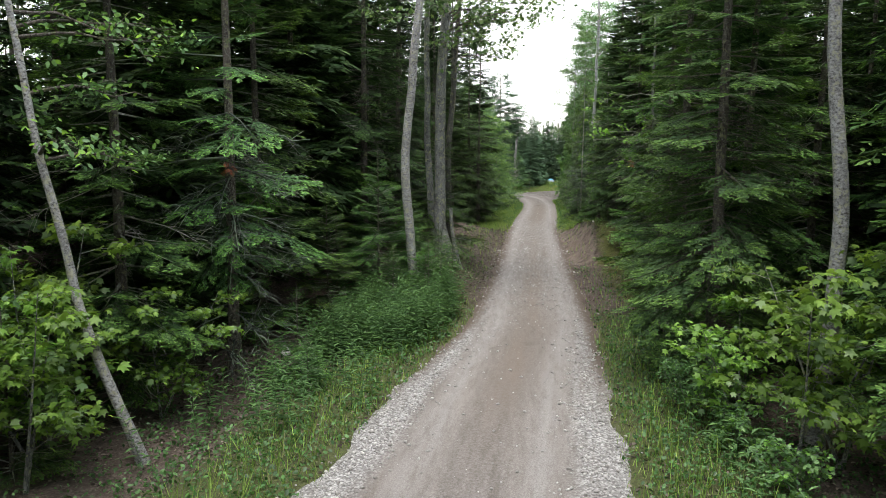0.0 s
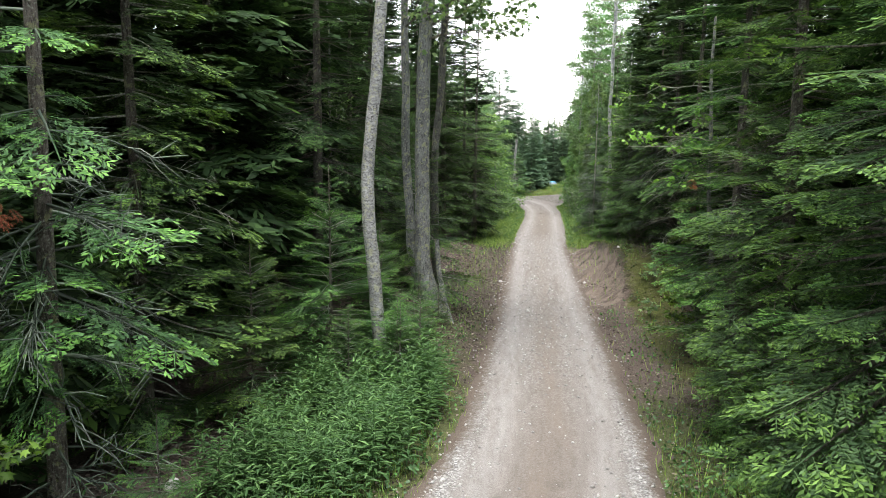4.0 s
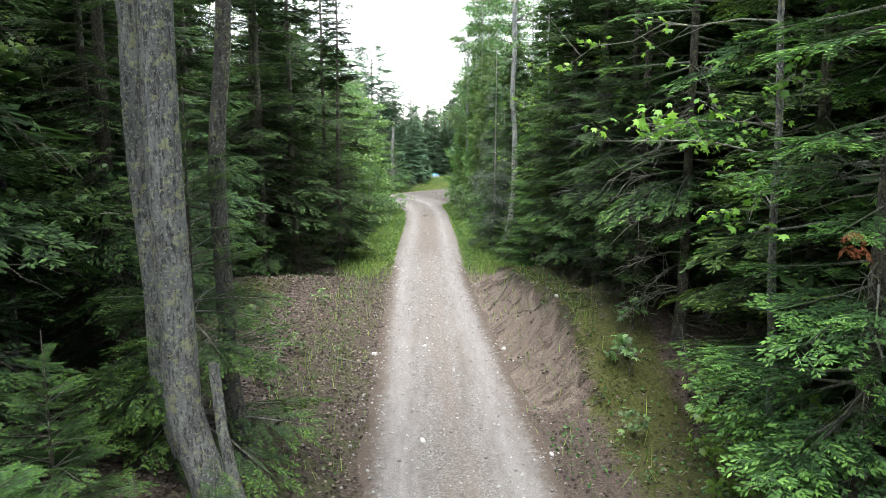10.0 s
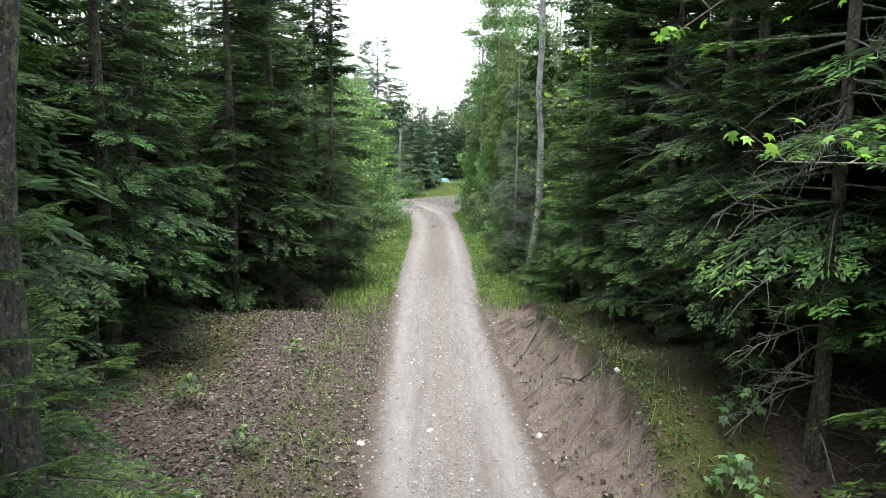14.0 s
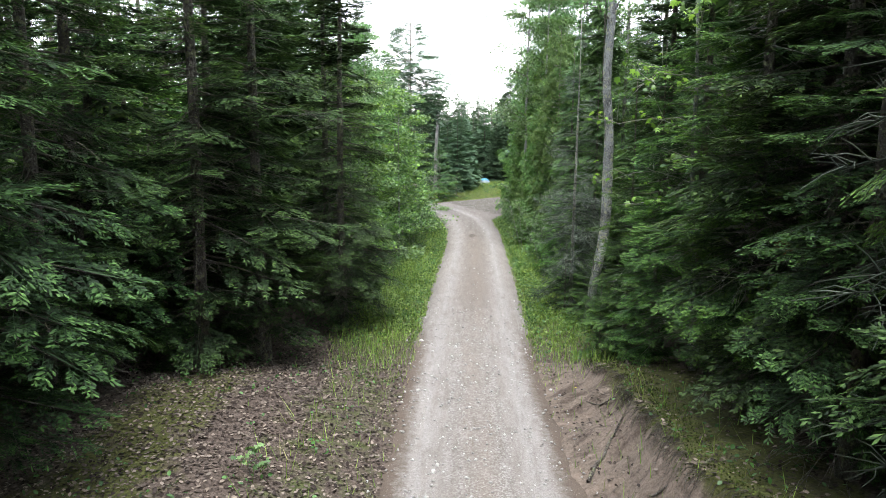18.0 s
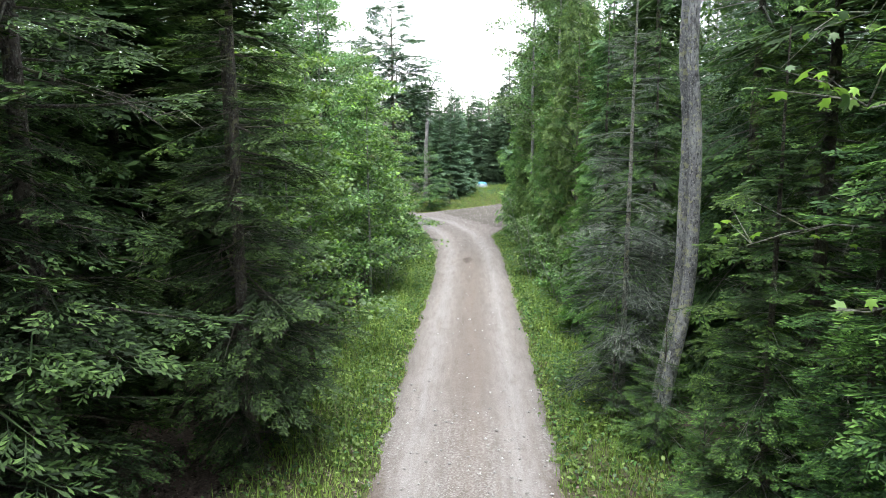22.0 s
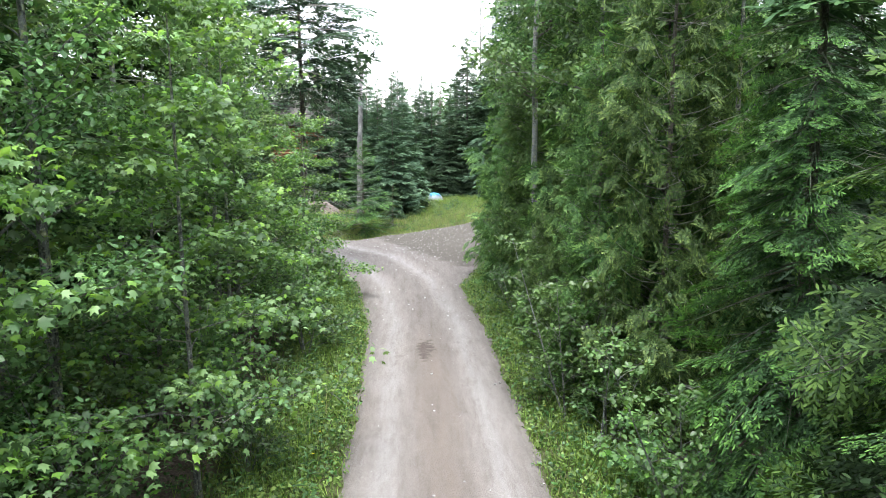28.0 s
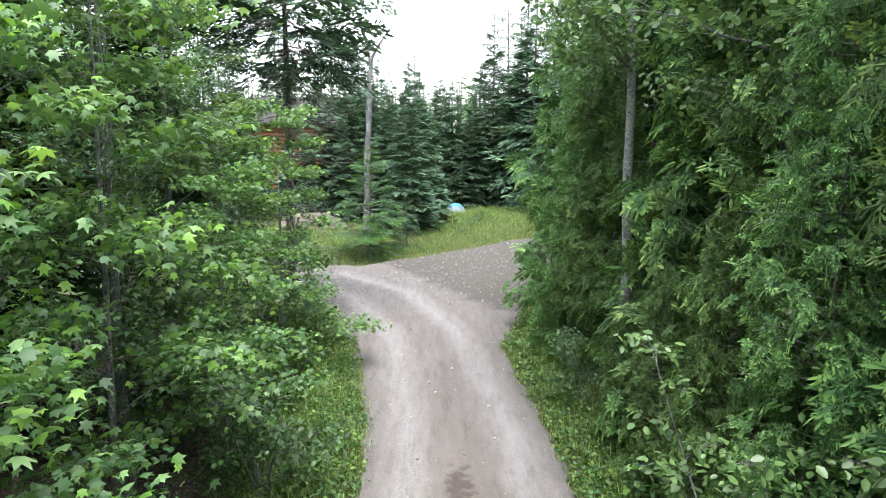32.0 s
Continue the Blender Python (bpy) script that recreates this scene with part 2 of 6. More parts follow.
def road_material():
    m, t, b = material("gravel_road", 0.92)
    fine = noise_tex(t, 60.0, 8.0, None, 0.75)
    long = noise_tex(t, 1.0, 6.0, coords(t, (3.4, 0.3, 1)), 0.6)
    vor = node(t, "ShaderNodeTexVoronoi", Scale=42.0)
    t.links.new(coords(t), vor.inputs["Vector"])
    base = ramp(t, fine, [(0.3, (0.118, 0.107, 0.102)), (0.5, (0.215, 0.202, 0.196)), (0.7, (0.328, 0.315, 0.308))])
    gravel = ramp(t, vor.outputs["Color"], [(0.1, (0.125, 0.124, 0.124)), (0.5, (0.27, 0.27, 0.272)), (0.9, (0.56, 0.565, 0.57))])
    lat = attribute(t, "lateral")
    worn = calc(t, "ABSOLUTE", calc(t, "SUBTRACT", calc(t, "ABSOLUTE", lat), 0.78))
    off = calc(t, "ADD", worn, calc(t, "MULTIPLY", calc(t, "SUBTRACT", long, 0.5), 0.9))
    wear = calc(t, "ADD", worn, calc(t, "MULTIPLY", calc(t, "SUBTRACT", long, 0.5), 0.45))
    track = ramp(t, wear, [(0.02, (1.26, 1.27, 1.28)), (0.26, (1.04, 1.02, 1.0)), (0.5, (0.78, 0.74, 0.705))])
    base = mix(t, 1.0, base, track, "MULTIPLY")
    loose = ramp(t, off, [(0.22, (0, 0, 0)), (0.5, (1, 1, 1))])
    col = mix(t, calc(t, "MULTIPLY", attribute(t, "pebbly"), calc(t, "ADD", 0.2, calc(t, "MULTIPLY", loose, 0.7))), base, gravel)
    tone = ramp(t, long, [(0.3, (0.84, 0.81, 0.78)), (0.5, (1, 1, 1)), (0.7, (1.1, 1.09, 1.07))])
    col = mix(t, 1.0, col, tone, "MULTIPLY")
    speck = noise_tex(t, 1.0, 8.0, coords(t, (8.0, 1.3, 4.0)), 0.72)
    col = mix(t, 1.0, col, ramp(t, speck, [(0.32, (0.78, 0.76, 0.74)), (0.5, (1, 1, 1)), (0.68, (1.16, 1.16, 1.16))]), "MULTIPLY")
    middle = calc(t, "POWER", 2.718, calc(t, "MULTIPLY", calc(t, "MULTIPLY", lat, lat), -6.5))
    dark = calc(t, "MULTIPLY", calc(t, "MULTIPLY", middle, attribute(t, "trodden")), ramp(t, long, [(0.25, (0.2, 0.2, 0.2)), (0.55, (1, 1, 1))]))
    col = mix(t, calc(t, "MULTIPLY", dark, 0.75), col, mix(t, fine, (0.12, 0.096, 0.078), (0.25, 0.205, 0.17)))
    edge = calc(t, "ADD", attribute(t, "verge"), calc(t, "MULTIPLY", calc(t, "SUBTRACT", noise_tex(t, 9.0, 8.0, None, 0.7), 0.5), 1.4))
    rim = ramp(t, edge, [(0.45, (0, 0, 0)), (0.95, (1, 1, 1))])
    soil = ramp(t, fine, [(0.3, (0.06, 0.045, 0.035)), (0.7, (0.17, 0.135, 0.11))])
    col = mix(t, calc(t, "MULTIPLY", rim, calc(t, "SUBTRACT", 1.0, attribute(t, "stony"))), col, soil)
    damp = ramp(t, calc(t, "ADD", attribute(t, "damp"), calc(t, "MULTIPLY", calc(t, "SUBTRACT", noise_tex(t, 6.0, 6.0), 0.5), 1.8)), [(0.45, (1, 1, 1)), (0.8, (0.5, 0.47, 0.45))])
    col = mix(t, 1.0, col, damp, "MULTIPLY")
    earthy = calc(t, "ADD", attribute(t, "side_track"), calc(t, "MULTIPLY", calc(t, "SUBTRACT", noise_tex(t, 2.2, 8.0, None, 0.7), 0.5), 1.5))
    col = mix(t, ramp(t, earthy, [(0.15, (0, 0, 0)), (0.6, (0.95, 0.95, 0.95))]), col, ramp(t, fine, [(0.3, (0.03, 0.026, 0.02)), (0.5, (0.082, 0.073, 0.06)), (0.7, (0.2, 0.186, 0.165))]))
    t.links.new(col, b.inputs["Base Color"])
    bump(t, b, calc(t, "ADD", fine, calc(t, "MULTIPLY", vor.outputs["Distance"], 0.6)), 0.6, 0.03)
    return m


def stone_material():
    m, t, b = material("gravel_stone", 0.85)
    geo = t.nodes.new("ShaderNodeNewGeometry")
    col = ramp(t, geo.outputs["Random Per Island"], [(0.0, (0.17, 0.168, 0.166)), (0.5, (0.33, 0.33, 0.33)), (1.0, (0.64, 0.642, 0.645))])
    col = mix(t, 0.3, col, ramp(t, noise_tex(t, 40.0, 4.0), [(0.3, (0.25, 0.22, 0.2)), (0.7, (0.6, 0.57, 0.54))]))
    t.links.new(col, b.inputs["Base Color"])
    return m


M_GROUND, M_ROAD, M_STONE = ground_material(), road_material(), stone_material()

# ---- mesh building ----
rng = np.random.default_rng(7)


class Build:
    """Gathers points and faces of one mesh in arrays."""

    def __init__(self):
        self.v, self.f3, self.f4, self.m3, self.m4, self.n = [], [], [], [], [], 0

    def add(self, v, tris=None, quads=None, mat=0):
        if tris is not None and len(tris):
            self.f3.append(np.asarray(tris) + self.n)
            self.m3.append(np.broadcast_to(mat, len(tris)))
        if quads is not None and len(quads):
            self.f4.append(np.asarray(quads) + self.n)
            self.m4.append(np.broadcast_to(mat, len(quads)))
        self.v.append(np.asarray(v, float))
        self.n += len(v)

    def tube(self, path, radii, sides=6, mat=0, rough=0.0):
        p, r = np.asarray(path, float), np.asarray(radii, float)
        d = np.gradient(p, axis=0)
        d /= np.linalg.norm(d, axis=1)[:, None] + 1e-9
        side = np.cross(d, np.where(np.abs(d[:, 2:]) > 0.8, [[1.0, 0, 0]], [[0, 0, 1.0]]))
        side /= np.linalg.norm(side, axis=1)[:, None] + 1e-9
        up = np.cross(side, d)
        a = np.arange(sides) / sides * 2 * math.pi
        v = p[:, None] + r[:, None, None] * (np.cos(a)[None, :, None] * side[:, None] + np.sin(a)[None, :, None] * up[:, None])
        if rough:
            k = 1 + rough * rng.normal(0, 1, v.shape[:2])[:, :, None]
            v = p[:, None] + (v - p[:, None]) * k
        i, j = np.meshgrid(np.arange(len(p) - 1), np.arange(sides), indexing="ij")
        k = (j + 1) % sides
        q = np.stack([i * sides + j, i * sides + k, (i + 1) * sides + k, (i + 1) * sides + j], -1).reshape(-1, 4)
        self.add(v.reshape(-1, 3), quads=q, mat=mat)

    def place(self, v, tris, frames, origins, mats, bend=None):
        """Many copies of one small template: frames (n,3,3) with axes as rows, origins (n,3), mats per triangle."""
        n, k = len(frames), len(v)
        if not n:
            return
        w = np.broadcast_to(v[None], (n, k, 3)).copy()
        if bend is not None:
            w[:, :, 2] += bend[:, None] * w[:, :, 0] ** 2
        w = np.einsum("nki,nij->nkj", w, frames) + origins[:, None]
        t = (tris[None] + (np.arange(n) * k)[:, None, None]).reshape(-1, 3)
        self.f3.append(t + self.n)
        self.m3.append(np.tile(mats, n))
        self.v.append(w.reshape(-1, 3))
        self.n += n * k

    def mesh(self, name, mats, smooth=False):
        me = bpy.data.meshes.new(name)
        v = np.concatenate(self.v).astype(np.float32)
        f3 = np.concatenate(self.f3).astype(np.int32) if self.f3 else np.zeros((0, 3), np.int32)
        f4 = np.concatenate(self.f4).astype(np.int32) if self.f4 else np.zeros((0, 4), np.int32)
        me.vertices.add(len(v))
        me.vertices.foreach_set("co", v.ravel())
        me.loops.add(f3.size + f4.size)
        me.loops.foreach_set("vertex_index", np.concatenate([f3.ravel(), f4.ravel()]))
        me.polygons.add(len(f3) + len(f4))
        start = np.concatenate([np.arange(len(f3)) * 3, f3.size + np.arange(len(f4)) * 4]).astype(np.int32)
        me.polygons.foreach_set("loop_start", start)
        me.polygons.foreach_set("material_index", np.concatenate(self.m3 + self.m4).astype(np.int32))
        if smooth:
            me.polygons.foreach_set("use_smooth", np.ones(len(start), bool))
        for m in mats:
            me.materials.append(m)
        me.update(calc_edges=True)
        return me


def part(name, mesh, parent, label=""):
    ob = new(name, mesh)
    ob.parent = parent
    return tagged(ob, label)


# ---- the lie of the land ----
LANE = [(-0.75, -18, 2.25), (-0.85, 7, 1.82), (-0.66, 11.5, 1.64), (-0.33, 16, 1.38), (-0.4, 23, 1.25), (-0.55, 30, 1.23), (-0.7, 38, 1.2),
        (-0.63, 46, 1.27), (-0.57, 55, 1.27), (-0.66, 61, 1.33), (-1.15, 66, 1.5), (-2.4, 70, 1.85), (-4.4, 72.4, 1.95), (-8, 73.6, 1.8), (-18, 74.5, 1.7)]
FORK = [(-0.8, 66, 1.4), (-0.2, 71.3, 2.3), (0.9, 75.0, 2.0), (3.2, 77.8, 1.45), (8, 80.4, 1.2), (18, 82, 1.0)]
APRON = [(-2.9, 72.2, 1.7), (-1.0, 73.8, 1.9), (0.9, 75.0, 2.0)]


def lane_distance(x, y, lane):
    best, lat = np.full(np.shape(x), 1e9), np.zeros(np.shape(x))
    for (x0, y0, w0), (x1, y1, w1) in zip(lane, lane[1:]):
        dx, dy = x1 - x0, y1 - y0
        s = np.clip(((x - x0) * dx + (y - y0) * dy) / (dx * dx + dy * dy), 0, 1)
        px, py = x - x0 - s * dx, y - y0 - s * dy
        d = np.hypot(px, py) - (w0 + s * (w1 - w0))
        side = np.sign(px * dy - py * dx) * np.hypot(px, py)
        lat = np.where(d < best, side, lat)
        best = np.minimum(best, d)
    return best, lat


def road_distance(x, y):
    a, lat = lane_distance(x, y, LANE)
    b, _ = lane_distance(x, y, FORK)
    c, _ = lane_distance(x, y, APRON)
    return np.minimum(np.minimum(a, b), c), lat


def wave(x, y, f=1.0):
    return (np.sin(x * 0.9 * f + 1.3 * np.sin(y * 0.6 * f)) + np.sin(y * 1.1 * f + 0.8 * np.sin(x * 1.3 * f) + 2.0) + 0.6 * np.sin((x + y) * 2.3 * f + 0.7)) / 2.6


def smooth(a, b, x):
    s = np.clip((x - a) / (b - a), 0, 1)
    return s * s * (3 - 2 * s)


def bump_y(y, a, b, soft):
    return smooth(a - soft, a + soft, y) * (1 - smooth(b - soft, b + soft, y))


def land(x, y):
    """Height of the ground beside and under the road."""
    x, y = np.asarray(x, float), np.asarray(y, float)
    d, _ = road_distance(x, y)
    z = -0.22 * bump_y(y, 50, 68, 8) + 0.8 * smooth(72, 90, y) + 0.5 * smooth(90, 120, y)
    z = z + 0.1 * wave(x, y, 0.8) * smooth(0.3, 3.0, d)
    z = z - 0.45 * smooth(0.4, 3.0, d) * (1 - smooth(14, 19, y)) - 0.2 * smooth(0.2, 1.6, d) * bump_y(y, 42, 64, 4)
    bank = bump_y(y, 26.0, 37.2, 1.6) * (x > -0.5) * (1.3 - 0.7 * smooth(28, 37, y))
    lip = d + 0.16 * wave(x * 2, y * 2.2, 1.0)
    z = z + bank * (0.6 * smooth(0.05, 1.05, lip) + 0.4 * smooth(0.9, 1.15, lip))
    z = z + 0.15 * bank * (wave(x * 3, y * 2.4, 1.4) + 0.7 * wave(x * 4, y * 9, 1.3) + 0.4 * wave(x * 11, y * 13, 1.3)) * smooth(0.1, 0.5, d) * (1 - smooth(0.9, 1.3, d))
    z = z + (0.62 * bump_y(y, 18.0, 36, 2.5) + 0.5 * bump_y(y, 18.5, 24, 2.0)) * (0.7 * smooth(-0.05, 1.5, d) + 0.3 * smooth(1.0, 2.4, d)) * (x < -0.5)
    z = z + 0.5 * bump_y(y, 19, 40, 4) * smooth(1.6, 6, d) * (x > 0)
    return z


def road_top(x, y):
    d, lat = road_distance(x, y)
    base = land(x, y)
    crown = 0.03 * np.clip(-d, 0, 1.0) - 0.035 * np.exp(-((np.abs(lat) - 0.78) / 0.24) ** 2)
    return base + 0.06 + crown + 0.004 * wave(x * 3, y * 2.1, 1.7) - np.maximum(0, d + 0.12 * wave(x * 2.7, y * 2.7, 1.0)) * 0.45


def grid_mesh(name, xs, ys, height, mats, keep=None, fields=None):
    X, Y = np.meshgrid(xs, ys)
    Z = height(X, Y)
    v = np.stack([X, Y, Z], -1).reshape(-1, 3)
    nx, ny = len(xs), len(ys)
    i, j = np.meshgrid(np.arange(ny - 1), np.arange(nx - 1), indexing="ij")
    q = np.stack([i * nx + j, i * nx + j + 1, (i + 1) * nx + j + 1, (i + 1) * nx + j], -1).reshape(-1, 4)
    if keep is not None:
        ok = keep(X, Y).ravel()
        q = q[ok[q].any(axis=1)]
        used = np.unique(q)
        index = np.zeros(len(v), int)
        index[used] = np.arange(len(used))
        v, q = v[used], index[q]
    b = Build()
    b.add(v, quads=q)
    me = b.mesh(name, mats, smooth=True)
    for key, fn in (fields or {}).items():
        at = me.attributes.new(key, "FLOAT", "POINT")
        at.data.foreach_set("value", fn(v[:, 0], v[:, 1]).astype(np.float32))
    return me


def grassy(x, y):
    d, _ = road_distance(x, y)
    near = 1 - smooth(1.0, 3.4 + 5 * smooth(70, 74, y), d)
    open_side = np.maximum(bump_y(y, 40, 95, 3), 0.95 * (1 - smooth(14, 20, y)))
    strip = bump_y(y, 14, 40, 3) * (0.5 - 0.25 * (x > 0)) * (1 - smooth(0.2, 1.6, np.abs(d - 0.9)))
    return np.clip(near * open_side + strip, 0, 1)


def mossy(x, y):
    d, _ = road_distance(x, y)
    left = (x < 0) * bump_y(y, 29, 37, 2) * bump_y(d, 2.6, 4.2, 0.5)
    right = (x > 0) * bump_y(y, 18, 37, 2) * bump_y(d, 1.0, 2.5, 0.35)
    return np.clip(0.75 * (left + right), 0, 1)


def sandy(x, y):
    d, _ = road_distance(x, y)
    return (x > -0.5) * bump_y(y, 25.5, 37.8, 1.2) * bump_y(d, 0.0, 1.02, 0.16) * 1.1


def axis(lo, hi, step, far, growth=1.5):
    mid = list(np.arange(lo, hi + step / 2, step))
    out, s = [mid[-1]], step
    while out[-1] < far:
        s *= growth
        out.append(out[-1] + s)
    low, s = [mid[0]], step
    while low[-1] > -far:
        s *= growth
        low.append(low[-1] - s)
    return np.array(low[:0:-1] + mid + out[1:])


ground = new("ground", grid_mesh("ground", axis(-8, 7, 0.16, 900), axis(-4, 92, 0.22, 900),
             lambda x, y: land(x, y) - 0.12 * smooth(-0.05, -0.45, road_distance(x, y)[0]), [M_GROUND],
             fields={"grassy": grassy, "mossy": mossy, "sandy": sandy}))
tagged(ground, "forest floor of leaf litter, moss, grass and a bare sandy bank", "ground", kind="structure")
def pebbly(x, y):
    """Where loose gravel covers the packed sand."""
    d, _ = road_distance(x, y)
    first = (1 - smooth(14, 19, y)) * (0.1 + 0.9 * smooth(-0.75, -0.25, d))
    return np.clip(first + 0.55 * bump_y(y, 17, 42, 2.5) + 0.3 * smooth(70, 73, y) * (x > -1.8) + 0.1, 0, 1)


road = new("road", grid_mesh("road", np.arange(-20, 15, 0.13), np.arange(-18, 98, 0.16), road_top, [M_ROAD],
           keep=lambda x, y: road_distance(x, y)[0] < 0.3,
           fields={"lateral": lambda x, y: road_distance(x, y)[1], "verge": lambda x, y: np.clip(1 + road_distance(x, y)[0] / 0.45, 0, 2),
                   "stony": lambda x, y: np.maximum(1 - smooth(9, 14, y), smooth(38, 43, y)), "pebbly": pebbly, "side_track": lambda x, y: smooth(-0.3, 0.8, (x + 1.1) * 0.62 + (y - 71.2) * 0.3 ) * smooth(67, 69, y), "trodden": lambda x, y: bump_y(y, 10, 24, 3) + 0.75 * bump_y(y, 24, 60, 3), "damp": lambda x, y: np.exp(-((x + 0.72) / 0.22) ** 2 - ((y - 58.7) / 1.0) ** 2)}))
tagged(road, "pale sandy gravel lane with two worn wheel tracks", "road", kind="structure")

# ---- foliage templates ----


def frond(stations, subs, w, seed=0, width=0.5, short=0.42, tip=0.16, bare=0.14):
    """A fir branch, one metre along x, of drooping side branches with short shoots. Material 1 marks this year's tips."""
    r = np.random.default_rng(seed)
    v, f, m = [], [], []

    def shoot(p0, p1, w, mat):
        d = p1 - p0
        d = d / (np.linalg.norm(d) + 1e-9)
        s = np.array([-d[1], d[0], 0.0]) * w
        z = np.array([0, 0, w * r.uniform(-0.6, 0.6)])
        n, mid = len(v), p0 + (p1 - p0) * 0.6
        v.extend([p0, mid + s + z, p1, mid - s - z])
        f.extend([(n, n + 1, n + 2), (n, n + 2, n + 3)])
        m.extend([mat] * 2)
    for i in range(stations):
        u = bare + (0.97 - bare) * (i + r.uniform(0.1, 0.7)) / stations
        reach = width * min(1.0, 2.0 * u + 0.1) * max(0.0, 1.05 - u) ** 0.6 * r.uniform(0.6, 1.2) + 0.07
        for sg in (-1, 1):
            if r.random() < 0.1:
                continue
            ang = radians(r.uniform(34, 62)) * sg
            p0 = np.array([u, 0, 0])
            out, sag = reach * np.array([math.cos(ang), math.sin(ang), r.uniform(-0.14, 0.04)]), -r.uniform(0.02, 0.22) * reach

            def along(q):
                return p0 + out * q + np.array([0, 0, sag * q * q])
            shoot(p0, along(0.85), w * 0.6, 0)
            shoot(along(1 - tip), along(1.0), w * 1.15, 1)
            k = max(min(subs, 1), round(subs * reach / width))
            for q in range(k):
                q = 0.22 + 0.7 * (q + r.uniform(0, 0.8)) / k
                for sg2 in (-1, 1):
                    a2 = ang + sg2 * radians(r.uniform(32, 58))
                    b0 = along(q)
                    ln = max(7.0 * w, reach * short * (1.2 - 0.8 * q)) * r.uniform(0.7, 1.2)
                    b1 = b0 + ln * np.array([math.cos(a2), math.sin(a2), r.uniform(-0.24, 0.06)])
                    shoot(b0, b1, w, 1 if r.random() < (0.8 if b0[0] > 0.78 else 0.6 if q > 0.8 and u > 0.3 else 0.03) else 0)
    shoot(np.array([0.5, 0, 0]), np.array([0.97, 0, 0]), w * 0.7, 0)
    shoot(np.array([1 - tip * 0.4, 0, 0]), np.array([1.03, 0, 0]), w * 1.1, 1)
    return np.array(v), np.array(f), np.array(m)


FRONDS_FINE = [frond(16, 12, 0.0078, s, 0.5, 0.14) for s in (1, 2, 3)]
FRONDS_EDGE = [frond(17, 13, 0.0074, s, 0.5, 0.13, bare=0.26) for s in (1, 2, 3)]
FRONDS_NEAR = [frond(19, 15, 0.0065, s, 0.5, 0.11) for s in (1, 2, 3)]
FRONDS_MID = [frond(14, 9, 0.0098, s, 0.5, 0.18) for s in (4, 5, 6)]
FRONDS_FAN = [frond(6, 2, 0.032, s, 0.5, 0.4, 0.3, 0.05) for s in (17, 18, 19)]
FRONDS_TWIG = [frond(9, 5, 0.0065, s, 0.55, 0.32) for s in (27, 28, 29)]
FRONDS_PINE = [frond(9, 6, 0.016, s, 0.5, 0.2, 0.16, 0.35) for s in (21, 22, 23)]
FRONDS_LITE = [frond(8, 3, 0.028, s, 0.5, 0.3) for s in (34, 35, 36)]
FRONDS_COARSE = [frond(4, 0, 0.1, s, 0.6) for s in (31, 32, 33)]
FRONDS_DIM = [frond(8, 2, 0.026, s, 0.5, 0.3) for s in (11, 12, 13)]
FRONDS_FAR = [frond(9, 4, 0.034, s, 0.52, 0.3, 0.16, 0.05) for s in (8, 9, 10)]


def wobble(r, n, h, lean=(0, 0), amount=0.05):
    """A trunk's line: n points up to the height h."""
    z = np.linspace(0, h, n)
    x = lean[0] * z + amount * np.cumsum(r.normal(0, 1, n)) * h / n / 2
    y = lean[1] * z + amount * np.cumsum(r.normal(0, 1, n)) * h / n / 2
    return np.stack([x - x[0], y - y[0], z], 1)


def at_height(path, h):
    return np.array([np.interp(h, path[:, 2], path[:, k]) for k in range(3)])


def trunk_mesh(name, path, r0, mat, sides=9, tip=0.15, flare=0.5, foot=0.3):
    b = Build()
    z = path[:, 2]
    rad = r0 * (1 - (1 - tip) * (z / z[-1])) * (1 + flare * np.exp(-z / 0.25))
    p = path.copy()
    p = np.vstack([p[0] - [0, 0, foot], p])
    b.tube(p, np.r_[rad[0] * 1.15, rad], sides, rough=0.03)
    return b.mesh(name, [mat], smooth=True)


def axes(yaw, pitch, length, roll=0.0):
    """Frames for fronds: x outwards, tilted by pitch, scaled by length."""
    cy, sy, cp, sp = np.cos(yaw), np.sin(yaw), np.cos(pitch), np.sin(pitch)
    o = np.zeros_like(yaw)
    X = np.stack([cy * cp, sy * cp, sp], 1)
    Y = np.stack([-sy, cy, o], 1)
    Z = np.cross(X, Y)
    cr, sr = np.cos(roll)[:, None], np.sin(roll)[:, None]
    Y, Z = Y * cr + Z * sr, Z * cr - Y * sr
    return np.stack([X, Y, Z], 1) * length[:, None, None]


